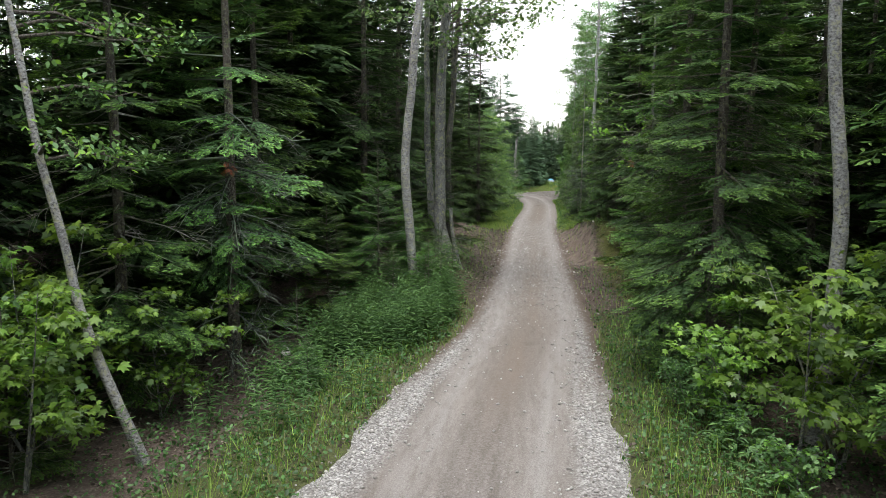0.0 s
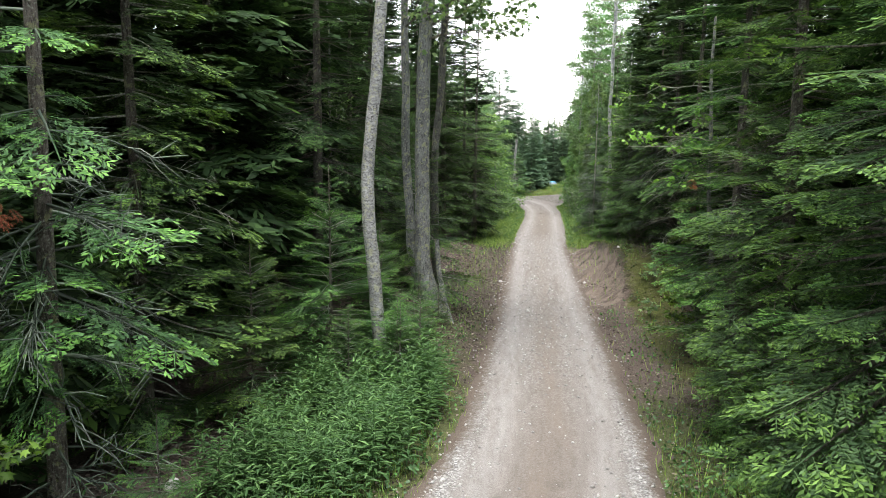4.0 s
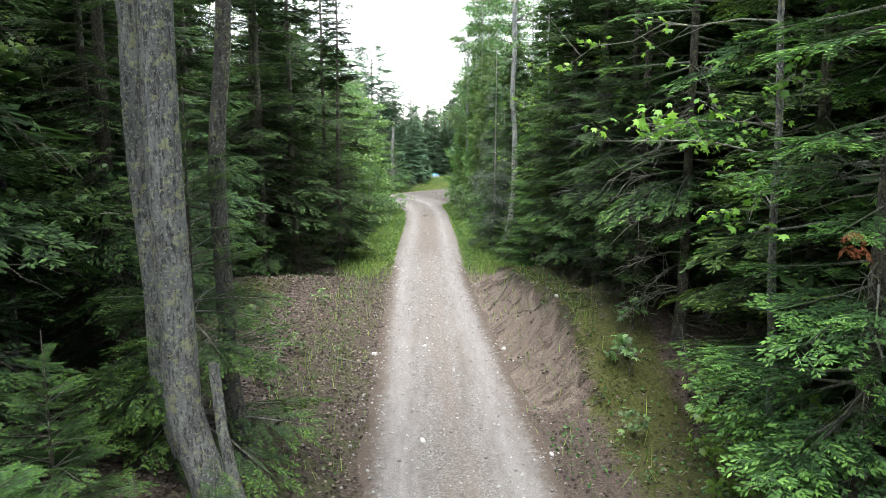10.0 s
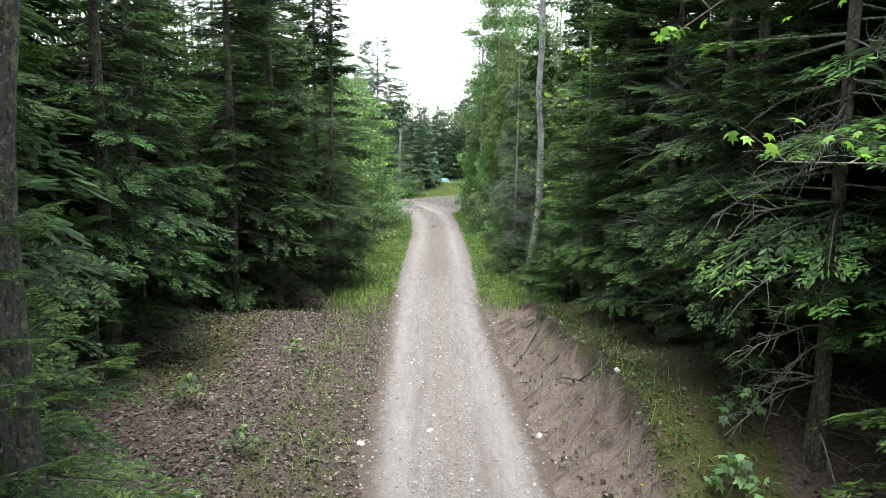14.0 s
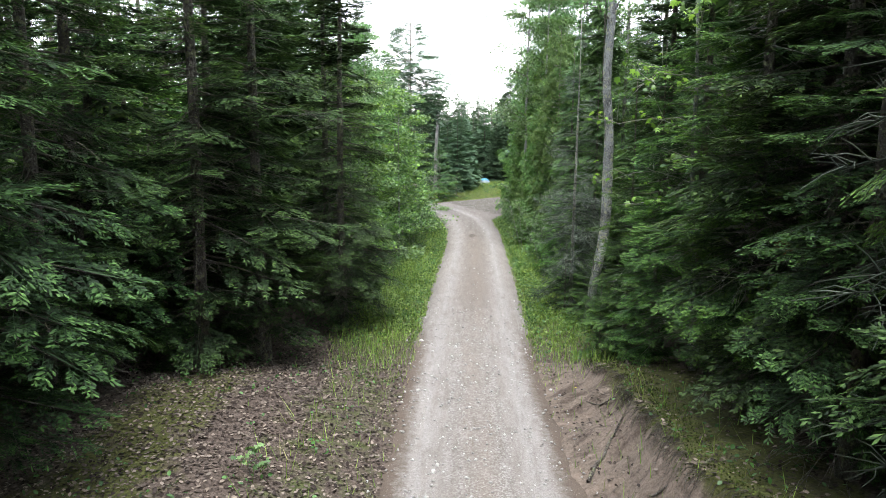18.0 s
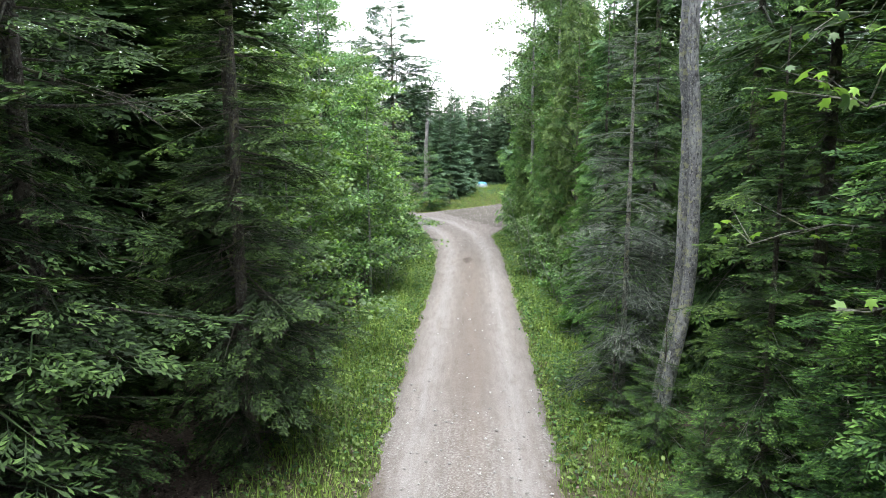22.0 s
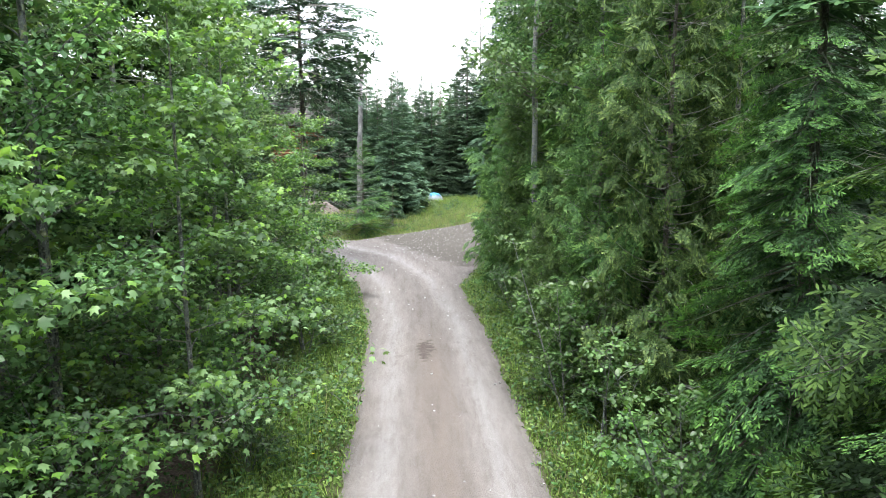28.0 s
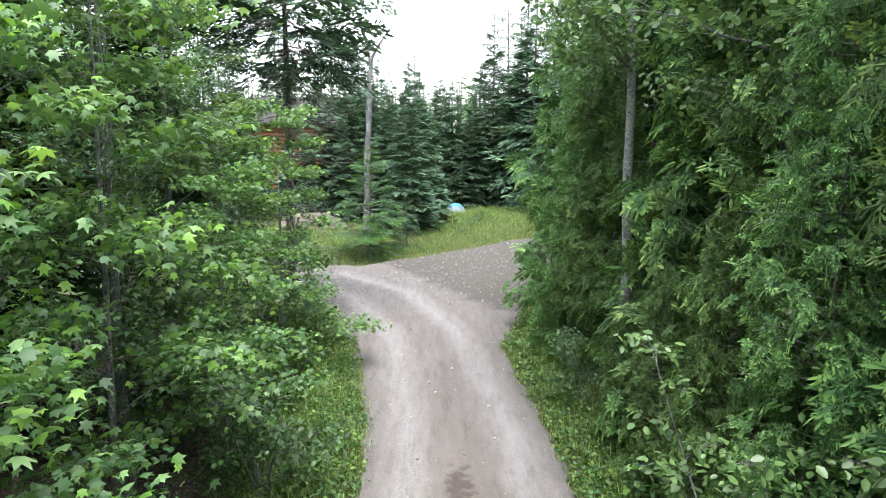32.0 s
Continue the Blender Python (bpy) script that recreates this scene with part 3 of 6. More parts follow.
def conifer(seed, h, radius, start, whorl, per, fronds, r0, dead=0, droop=-0.22, up=0.25, mats=(M_FIR, M_FIR_NEW), shape=0.8, sparse=0.1, bark_mat=None, low_taper=0.5, lean=(0, 0), top_pitch=0.6, low_pitch=-0.25, twig=0.008, fine_to=99.0, twiggy=8, limbed=True, twist=0.22, wood_mat=None, crust=1.0):
    """Meshes of a fir, spruce, pine or cedar: trunk, crown, dead branches."""
    r = np.random.default_rng(seed)
    path = wobble(r, 14, h, lean, 0.02)
    out = {"trunk": trunk_mesh("trunk", path, r0, bark_mat or M_BARK)}
    hs = np.arange(start, h - 0.15, whorl)
    rows, limbs = [], Build()
    for z in hs:
        u = (z - start) / (h - start)
        for k in range(per):
            if r.random() < sparse:
                continue
            zz = z + r.uniform(-0.4, 0.4) * whorl
            ln = radius * max(0.06, (1 - u) ** shape) * min(1, low_taper + u * 4) * r.uniform(0.65, 1.15)
            rows.append((zz, r.uniform(0, 2 * math.pi), (low_pitch + (top_pitch - low_pitch) * u ** 1.3) + r.normal(0, 0.1), ln, r.normal(0, twist)))
    a = np.array(rows)
    base = np.stack([np.interp(a[:, 0], path[:, 2], path[:, k]) for k in range(3)], 1)
    fr = axes(a[:, 1], a[:, 2], a[:, 3], a[:, 4])
    bend = droop + (up - droop) * r.random(len(a)) * 0.6
    pick = r.integers(0, 3, len(a))
    b = Build()
    for kit, sel in ((fronds, a[:, 0] < fine_to), (FRONDS_FAR, a[:, 0] >= fine_to)):
        for i, (fv, ff, fm) in enumerate(kit[:3]):
            s = (pick == i) & sel
            b.place(fv, ff, fr[s], base[s], fm if kit is fronds and kit is not FRONDS_FAR else fm * 0, bend[s])
    for i in range(len(a)):
        if a[i, 3] > 0.35 and a[i, 0] < fine_to and limbed:
            t = np.array([0, 0.4, 0.85])
            loc = np.stack([t, 0 * t, bend[i] * t * t - 0.01], 1) @ fr[i] + base[i]
            limbs.tube(loc, [twig * 1.6 * a[i, 3] + 0.003, twig * a[i, 3] + 0.002, 0.003], 3)
    out["crown"] = b.mesh("crown", list(mats))
    bare = limbs
    for k in range(dead):
        z, yaw, ln = r.uniform(0.4, max(start + 1.2, h * 0.4)), r.uniform(0, 6.28), r.uniform(0.5, 1.0) * radius * 0.8
        p = at_height(path, z)
        dirn = np.array([math.cos(yaw), math.sin(yaw), r.uniform(-0.35, 0.15)])
        s = np.linspace(0, 1, 5)[:, None]
        loc = p + dirn * ln * s + np.array([0, 0, -0.25 * ln]) * s ** 2 + r.normal(0, 0.03, (5, 3)) * s
        bare.tube(loc, np.linspace(0.012, 0.003, 5) * crust, 3)
        for q in range(twiggy):
            s0 = r.uniform(0.25, 0.95)
            p0 = p + dirn * ln * s0 + np.array([0, 0, -0.25 * ln * s0 ** 2])
            d2 = dirn + r.normal(0, 0.6, 3)
            d2 /= np.linalg.norm(d2)
            l2 = r.uniform(0.15, 0.4) * ln
            bare.tube([p0, p0 + d2 * l2 * 0.5 + r.normal(0, 0.02, 3), p0 + d2 * l2 + [0, 0, -0.06]], [0.005 * crust, 0.004 * crust, 0.002 * crust], 3)
    out["bare_wood"] = bare.mesh("bare_wood", [wood_mat or M_TWIG])
    return out


def cedar(seed, h, radius, r0, limbs, sprays, dead=26, fans=None, grow=1.0):
    """Meshes of a white cedar: a narrow crown to the ground, of limbs that bear drooping fans."""
    r = np.random.default_rng(seed)
    path = wobble(r, 14, h, (0, 0), 0.02)
    out = {"trunk": trunk_mesh("trunk", path, r0, M_BARK)}
    pos, yaws, pitch, size = [], [], [], []
    wood = Build()
    for k in range(limbs):
        u = 0.02 + 0.95 * ((k + r.random()) / limbs) ** 1.15
        yaw = k * 2.39996 + r.normal(0, 0.4)
        reach = radius * (1 - u) ** 0.62 * min(1.0, 0.75 + 2.5 * u) * r.uniform(0.62, 1.18) + 0.12
        s = np.linspace(0, 1, 6)[:, None]
        out_dir = np.array([math.cos(yaw), math.sin(yaw), 0.0])
        line = at_height(path, u * h) + out_dir * reach * s + np.array([0, 0, 1.0]) * reach * (0.55 * s * s - 0.15 * s)
        wood.tube(line, np.linspace(0.013, 0.003, 6), 3)
        n = max(4, int(sprays * (0.35 + reach / radius)))
        w = r.uniform(0.3, 1.05, n) ** 0.7
        p = np.stack([np.interp(w, s[:, 0], line[:, c]) for c in range(3)], 1) + r.normal(0, 0.11, (n, 3))
        pos.append(p)
        yaws.append(yaw + r.normal(0, 0.75, n))
        pitch.append(r.normal(-0.25, 0.5, n))
        size.append(r.uniform(0.17, 0.36, n) * grow)
    pos, yaws, pitch, size = (np.concatenate(q) for q in (pos, yaws, pitch, size))
    fr = axes(yaws, pitch, size, r.normal(0, 0.8, len(yaws)))
    pick = r.integers(0, 3, len(yaws))
    b = Build()
    for i, (fv, ff, fm) in enumerate(fans or FRONDS_FAN):
        q = pick == i
        b.place(fv, ff, fr[q], pos[q], fm, r.uniform(-0.7, -0.1, q.sum()))
    out["crown"] = b.mesh("crown", [M_CEDAR, M_CEDAR_NEW])
    for k in range(dead):
        p, yaw, ln = at_height(path, r.uniform(0.3, 0.75 * h)), r.uniform(0, 6.28), radius * r.uniform(0.7, 1.05)
        d = np.array([math.cos(yaw), math.sin(yaw), r.uniform(-0.2, 0.35)])
        end = p + d * ln + r.normal(0, 0.08, 3)
        wood.tube([p, p + d * ln * 0.5 + r.normal(0, 0.05, 3), end], [0.012, 0.009, 0.003], 3)
        for q in range(5):
            p0 = p + d * ln * r.uniform(0.5, 0.95)
            wood.tube([p0, p0 + d * 0.12 + r.normal(0, 0.12, 3)], [0.006, 0.002], 3)
    out["bare_wood"] = wood.mesh("bare_wood", [M_TWIG])
    return out


def lobed_leaf():
    """A five-lobed maple leaf, one metre along x: a fan of triangles round its middle."""
    half = [(0, 0.68, -0.16), (27, 0.34, 0.0), (52, 0.62, -0.13), (84, 0.31, 0.01), (116, 0.46, -0.08), (150, 0.3, 0.0)]
    ring = half + [(180, 0.32, 0.0)] + [(-d, q, z) for d, q, z in half[:0:-1]]
    pts = [(0.32 + q * math.cos(radians(d)), q * math.sin(radians(d)), z) for d, q, z in ring]
    n = len(pts)
    return np.array(pts + [(0.32, 0, 0.05)]), np.array([(k, (k + 1) % n, n) for k in range(n)])


LEAF_MAPLE = lobed_leaf()
LEAF_LOBED = (np.array([(0, 0, 0), (0.15, 0.42, 0.0), (0.42, 0.2, 0.04), (0.62, 0.48, -0.03), (1.0, 0, -0.1), (0.62, -0.48, -0.03), (0.42, -0.2, 0.04), (0.15, -0.42, 0.0)]),
              np.array([(0, 2, 1), (2, 4, 3), (0, 4, 2), (0, 6, 4), (6, 5, 4), (0, 7, 6)]))
LEAF_OVAL = (np.array([(0, 0, 0), (0.35, 0.32, 0.05), (0.75, 0.24, 0.02), (1.0, 0, -0.06), (0.75, -0.24, 0.02), (0.35, -0.32, 0.05)]),
             np.array([(0, 2, 1), (0, 3, 2), (0, 4, 3), (0, 5, 4)]))
LEAF_LANCE = (np.array([(0, 0, 0), (0.4, 0.11, 0.04), (1.0, 0, -0.15), (0.4, -0.11, 0.04)]), np.array([(0, 2, 1), (0, 3, 2)]))


def leaves_at(b, r, pts, size, leaf, mat=0, flat=0.5, jitter=0.35):
    n = len(pts)
    lv, lf = leaf
    yaw, pitch = r.uniform(0, 2 * math.pi, n), r.normal(-0.4, flat, n)
    fr = axes(yaw, pitch, size * r.uniform(1 - jitter, 1 + jitter, n), r.normal(0, flat, n))
    b.place(lv, lf, fr, np.asarray(pts), np.full(len(lf), mat))


def broadleaf(seed, h, spread, start, limbs, r0, leaf, size, count, bark_mat, leaf_mat, rise=0.6, lean=(0, 0), stems=1, extra_mat=None, cluster=0.22, curve=0.03, droop=0.25):
    """Meshes of a maple, aspen or shrub: trunk, limbs, crown."""
    r = np.random.default_rng(seed)
    tips, wood, trunk = [], Build(), Build()
    for st in range(stems):
        ln = (lean[0] + (r.normal(0, 0.22) if stems > 1 else 0), lean[1] + (r.normal(0, 0.22) if stems > 1 else 0))
        path = wobble(r, 12, h * (1 if st == 0 else r.uniform(0.6, 1.0)), ln, curve)
        z = path[:, 2]
        rad = r0 * (1 - 0.85 * z / z[-1]) * (1 + 0.5 * np.exp(-z / 0.2))
        trunk.tube(np.vstack([path[0] - [0, 0, 0.25], path]), np.r_[rad[0] * 1.2, rad], 8)
        for k in range(limbs):
            u = start + (1 - start) * (k + r.random()) / limbs
            p = at_height(path, u * z[-1])
            yaw = k * 2.4 + r.uniform(-0.5, 0.5)
            reach = spread * (1.1 - 0.75 * (u - start) / (1 - start)) * r.uniform(0.6, 1.15)
            d = np.array([math.cos(yaw), math.sin(yaw), rise * r.uniform(0.5, 1.3)])
            s = np.linspace(0, 1, 6)[:, None]
            line = p + d * reach * s - np.array([0, 0, droop * reach]) * s ** 2 + r.normal(0, 0.03 * reach, (6, 3)) * s
            wood.tube(line, np.linspace(max(0.006, r0 * 0.32 * (1 - u * 0.6)), 0.003, 6), 4)
            for q in range(7):
                s0 = r.uniform(0.3, 1.0)
                p0 = np.array([np.interp(s0, s[:, 0], line[:, c]) for c in range(3)])
                d2 = d * 0.6 + r.normal(0, 0.5, 3) * [1, 1, 0.5]
                l2 = reach * r.uniform(0.18, 0.42)
                p1 = p0 + d2 / np.linalg.norm(d2) * l2
                wood.tube([p0, (p0 + p1) / 2 + r.normal(0, 0.02, 3), p1], [0.005, 0.004, 0.002], 3)
                tips.extend([p0 + (p1 - p0) * w for w in (0.35, 0.6, 0.8, 1.0)])
    tips = np.array(tips)
    at = tips[r.integers(0, len(tips), count)] + np.clip(r.normal(0, cluster, (count, 3)), -1.5 * cluster, 1.5 * cluster) * [1, 1, 0.3]
    b = Build()
    young = r.random(count) < (0.25 if extra_mat else 0.0)
    leaves_at(b, r, at[~young], size, leaf, 0, 0.38)
    if young.any():
        leaves_at(b, r, at[young], size, leaf, 1, 0.38)
    return {"trunk": trunk.mesh("trunk", [bark_mat], smooth=True), "limb_wood": wood.mesh("limb_wood", [bark_mat]),
            "crown": b.mesh("crown", [leaf_mat] + ([extra_mat] if extra_mat else []))}


def plant(name, kit, x, y, scale=1.0, turn=0.0, lean=(0, 0), label="", category="tree", group="", sink=0.05, stretch=1.0):
    """One tree or shrub on the ground: an Empty with its trunk and crown."""
    e = new(name)
    e.empty_display_size = 0.2
    e.matrix_world = pose(x, y, float(land(x, y)) - sink, lean[0], lean[1], 0) @ pose(0, 0, 0, 0, 0, turn) @ Matrix.Diagonal((scale, scale, scale * stretch, 1))
    for key, me in kit.items():
        ob = part(key, me, e)
        if key in ("bare_wood", "limb_wood"):
            tagged(ob, kind="stuff")
    return tagged(e, label, category, group)

# ---- kinds of tree ----
FLAT = dict(low_pitch=-0.26, top_pitch=0.2, twist=0.13, droop=-0.12, up=0.3)
FIR_BIG = [conifer(11, 14, 1.95, 0.8, 0.33, 7, FRONDS_EDGE, 0.12, 30, fine_to=7.0, twiggy=11, **FLAT), conifer(12, 13, 1.85, 0.6, 0.33, 7, FRONDS_EDGE, 0.11, 30, fine_to=7.0, twiggy=11, **FLAT)]
# Big fir brightened by the lighter needle colour, as if better lit.
FIR_BRIGHT = [conifer(13, 13.5, 2.0, 0.6, 0.34, 7, FRONDS_EDGE, 0.12, 30, fine_to=8.5, twiggy=9, mats=(M_FIR_LIT, M_FIR_NEW), wood_mat=M_BARK, **FLAT)]
FIR_MID = [conifer(21, 13, 2.1, 0.5, 0.31, 7, FRONDS_MID, 0.12, 12, fine_to=8.0, **FLAT), conifer(22, 11.5, 1.9, 0.4, 0.31, 7, FRONDS_MID, 0.11, 12, fine_to=8.0, **FLAT),
           conifer(23, 15, 2.0, 1.5, 0.35, 7, FRONDS_MID, 0.14, 24, sparse=0.15, fine_to=8.5, **FLAT)]
# Firs of the open stretch, their light painted in by lighter needles.
FIR_LIT = [conifer(27, 12.5, 2.1, 0.4, 0.28, 8, FRONDS_FINE, 0.11, 14, fine_to=7.5, mats=(M_FIR_LIT, M_FIR_NEW), low_taper=0.7, twist=0.4, low_pitch=-0.5, top_pitch=0.0), conifer(28, 11.5, 2.0, 0.4, 0.28, 8, FRONDS_MID, 0.11, 12, fine_to=8.0, mats=(M_FIR_LIT, M_FIR_NEW), low_taper=0.7, twist=0.4, low_pitch=-0.5, top_pitch=0.0)]
# Same fir in darkened needles, for the stretches that lie in shade.
FIR_SHADED = [conifer(25, 13.5, 2.15, 0.5, 0.38, 7, FRONDS_EDGE, 0.13, 34, fine_to=7.5, mats=(M_FIR_SHADED, M_FIR_TIP_SHADED), sparse=0.06, wood_mat=M_BARK, **FLAT), conifer(26, 12.5, 2.0, 0.6, 0.38, 7, FRONDS_EDGE, 0.12, 34, fine_to=7.5, mats=(M_FIR_SHADED, M_FIR_TIP_SHADED), sparse=0.06, wood_mat=M_BARK, **FLAT)]
# Young firs also get the lighter needles to look better lit.
FIR_SMALL = [conifer(31, 3.6, 1.35, 0.25, 0.2, 7, FRONDS_NEAR, 0.04, 2, mats=(M_FIR_LIT, M_FIR_NEW), low_taper=0.85, low_pitch=-0.05), conifer(32, 2.4, 0.95, 0.2, 0.2, 6, FRONDS_NEAR, 0.03, 0, mats=(M_FIR_LIT, M_FIR_NEW), low_taper=0.85, low_pitch=0.0)]
FIR_TALL = [conifer(41, 15, 2.0, 2.2, 0.45, 5, FRONDS_DIM, 0.11, 14, sparse=0.1, twiggy=4, limbed=False, low_taper=0.8), conifer(42, 16, 1.9, 3.6, 0.45, 5, FRONDS_DIM, 0.13, 18, sparse=0.1, twiggy=4, limbed=False, low_taper=0.8),
            conifer(43, 12, 1.9, 0.8, 0.42, 6, FRONDS_DIM, 0.09, 8, sparse=0.1, twiggy=4, limbed=False, low_taper=0.8)]
# Open firs, likewise brightened through their needle colour.
FIR_OPEN = [conifer(44, 13, 2.0, 1.9, 0.42, 4, FRONDS_FINE, 0.12, 52, sparse=0.3, fine_to=7.0, mats=(M_FIR_LIT, M_FIR_NEW), twiggy=16, wood_mat=M_LICHEN, crust=1.7), conifer(45, 12, 1.9, 2.2, 0.45, 4, FRONDS_MID, 0.1, 56, sparse=0.3, fine_to=7.0, mats=(M_FIR_LIT, M_FIR_NEW), twiggy=14, crust=1.3)]
SPRUCE = [conifer(51, 13, 2.5, 0.3, 0.26, 9, FRONDS_LITE, 0.11, 2, droop=-0.15, shape=0.9, mats=(M_SPRUCE_HAZED, M_SPRUCE_HAZED), limbed=False, low_taper=0.85), conifer(52, 10, 2.3, 0.2, 0.24, 9, FRONDS_LITE, 0.1, 2, shape=0.9, limbed=False, mats=(M_SPRUCE_HAZED, M_SPRUCE_HAZED), low_taper=0.85)]
FIR_FULL = [conifer(46, 12, 2.4, 0.3, 0.32, 7, FRONDS_DIM, 0.1, 2, shape=0.8, limbed=False, low_taper=0.8, mats=(M_SPRUCE_HAZED, M_SPRUCE_HAZED))]
# Needles darkened in colour for the gloom of the inner wood.
DEEP_FIR = [conifer(49, 16, 2.5, 2.8, 0.42, 7, FRONDS_DIM, 0.12, 46, limbed=False, low_taper=0.6, shape=0.6, mats=(M_FIR_SHADED, M_FIR_SHADED), twiggy=6)]
FIR_BACK = [conifer(47, 13, 2.2, 0.6, 0.28, 8, FRONDS_FAR, 0.12, 14, limbed=False), conifer(48, 14, 2.1, 1.0, 0.3, 8, FRONDS_FAR, 0.12, 20, limbed=False)]
CEDAR = [cedar(61, 9.0, 1.25, 0.06, 150, 17), cedar(62, 7.5, 1.15, 0.05, 130, 17), cedar(63, 9.0, 1.3, 0.06, 110, 9, 10, FRONDS_FAR, 1.5)]
ALDER = [broadleaf(141, 3.3, 0.75, 0.1, 13, 0.022, LEAF_OVAL, 0.085, 900, M_BARK_GREY, M_ALDER, 0.8, stems=2, cluster=0.12)]
PINE = [conifer(71, 11.2, 2.7, 5.8, 0.3, 8, FRONDS_PINE, 0.125, 60, droop=-0.2, up=0.3, mats=(M_PINE, M_PINE), shape=0.45, sparse=0.2, low_pitch=-0.15, top_pitch=0.3, low_taper=0.6, twiggy=10, twist=0.5)]
LICHEN_FIR = [conifer(81, 8.0, 1.3, 1.0, 0.22, 7, FRONDS_TWIG, 0.06, 120, mats=(M_LICHEN, M_LICHEN), low_pitch=-0.05, top_pitch=0.3, low_taper=0.35, droop=-0.3, up=0.2, sparse=0.35, bark_mat=M_TWIG, fine_to=7, twiggy=18, twist=0.6, wood_mat=M_LICHEN)]
MAPLE_SAPLING = [broadleaf(91, 6.8, 1.8, 0.1, 26, 0.045, LEAF_MAPLE, 0.095, 6600, M_BARK_GREY, M_MAPLE, 0.5, extra_mat=M_MAPLE_YOUNG),
                 broadleaf(92, 5.4, 1.6, 0.06, 22, 0.036, LEAF_MAPLE, 0.09, 5600, M_BARK_GREY, M_MAPLE, 0.5, extra_mat=M_MAPLE_YOUNG)]
SHRUB = [broadleaf(101, 1.9, 0.9, 0.1, 6, 0.02, LEAF_OVAL, 0.08, 1500, M_BARK_GREY, M_HERB, 0.7, stems=4, extra_mat=M_ASPEN, cluster=0.16),
         broadleaf(102, 1.5, 0.8, 0.1, 5, 0.016, LEAF_LOBED, 0.1, 800, M_BARK_GREY, M_MAPLE, 0.6, stems=3, extra_mat=M_MAPLE_YOUNG, cluster=0.14)]
YOUNG_MAPLE = [broadleaf(111, 2.7, 1.0, 0.2, 9, 0.025, LEAF_MAPLE, 0.12, 1050, M_BARK_GREY, M_MAPLE_YOUNG, 0.5, stems=2, extra_mat=M_MAPLE, cluster=0.16)]
ASPEN = [broadleaf(121, 14, 1.9, 0.3, 34, 0.09, LEAF_OVAL, 0.1, 11000, M_BARK_GREY, M_ASPEN, 0.8, cluster=0.3),
         broadleaf(122, 9, 1.7, 0.12, 26, 0.08, LEAF_OVAL, 0.07, 8200, M_BARK_GREY, M_ASPEN, 0.8, cluster=0.28)]
SEEDLING = [broadleaf(131, 0.7, 0.4, 0.3, 4, 0.008, LEAF_MAPLE, 0.13, 40, M_BARK_GREY, M_MAPLE, 0.3, cluster=0.09)]

# ---- trunks beside the lane ----


def stem(name, x, y, points, r0, mat, label, crown=None, top=0.4):
    """A single bare trunk through offsets (dx, dy, z) from its foot, with an optional crown kit above."""
    e = new(name)
    e.matrix_world = pose(x, y, float(land(x, y)) - 0.05)
    p = np.array([(0, 0, 0)] + points, float)
    z = np.linspace(0, p[-1, 2], 90)
    path = np.stack([np.interp(z, p[:, 2], p[:, k]) for k in range(3)], 1)
    path[:, :2] += 0.018 * np.stack([np.sin(z * 2.3 + x), np.sin(z * 1.9 + y)], 1)
    for _ in range(4):
        path[1:-1] = (path[:-2] + 2 * path[1:-1] + path[2:]) / 4
    b = Build()
    rad = r0 * (1 - (1 - top) * z / z[-1]) * (1 + 0.45 * np.exp(-z / 0.3))
    b.tube(np.vstack([path[0] - [0, 0, 0.3], path]), np.r_[rad[0] * 1.2, rad], 20, rough=0.022)
    part("trunk", b.mesh("trunk", [mat], smooth=True), e)
    return tagged(e, label, "tree"), path


def limbs_on(e, path, r, limbs, spread, leaf, size, count, leaf_mat, bark_mat, lo, hi, rise=0.4, toward=None, extra=None, cluster=0.25, thick=0.03):
    wood, tips = Build(), []
    for k in range(limbs):
        p = at_height(path, r.uniform(lo, hi))
        yaw = (toward + r.normal(0, 0.7)) if toward is not None and k % 3 else r.uniform(0, 6.28)
        d = np.array([math.cos(yaw), math.sin(yaw), rise * r.uniform(0.3, 1.4)])
        reach = spread * r.uniform(0.5, 1.1)
        s = np.linspace(0, 1, 7)[:, None]
        line = p + d * reach * s - np.array([0, 0, 0.3 * reach]) * s ** 2 + r.normal(0, 0.04 * reach, (7, 3)) * s
        wood.tube(line, np.linspace(thick, 0.004, 7), 5)
        for q in range(9):
            s0 = r.uniform(0.25, 1)
            p0 = np.array([np.interp(s0, s[:, 0], line[:, c]) for c in range(3)])
            d2 = d * 0.5 + r.normal(0, 0.6, 3) * [1, 1, 0.4]
            p1 = p0 + d2 / np.linalg.norm(d2) * reach * r.uniform(0.15, 0.4)
            wood.tube([p0, p1], [0.007, 0.002], 3)
            tips.extend([p0 + (p1 - p0) * w for w in (0.3, 0.6, 0.85, 1.0)])
    tips = np.array(tips)
    tagged(part("limb_wood", wood.mesh("limb_wood", [bark_mat]), e), kind="stuff")
    b = Build()
    pts = tips[r.integers(0, len(tips), count)] + np.clip(r.normal(0, cluster, (count, 3)), -1.5 * cluster, 1.5 * cluster) * [1, 1, 0.35]
    cut = int(count * (0.3 if extra else 0))
    leaves_at(b, r, pts[cut:], size, leaf, 0)
    if cut:
        leaves_at(b, r, pts[:cut], size, leaf, 1)
    part("crown", b.mesh("crown", [leaf_mat] + ([extra] if extra else [])), e)


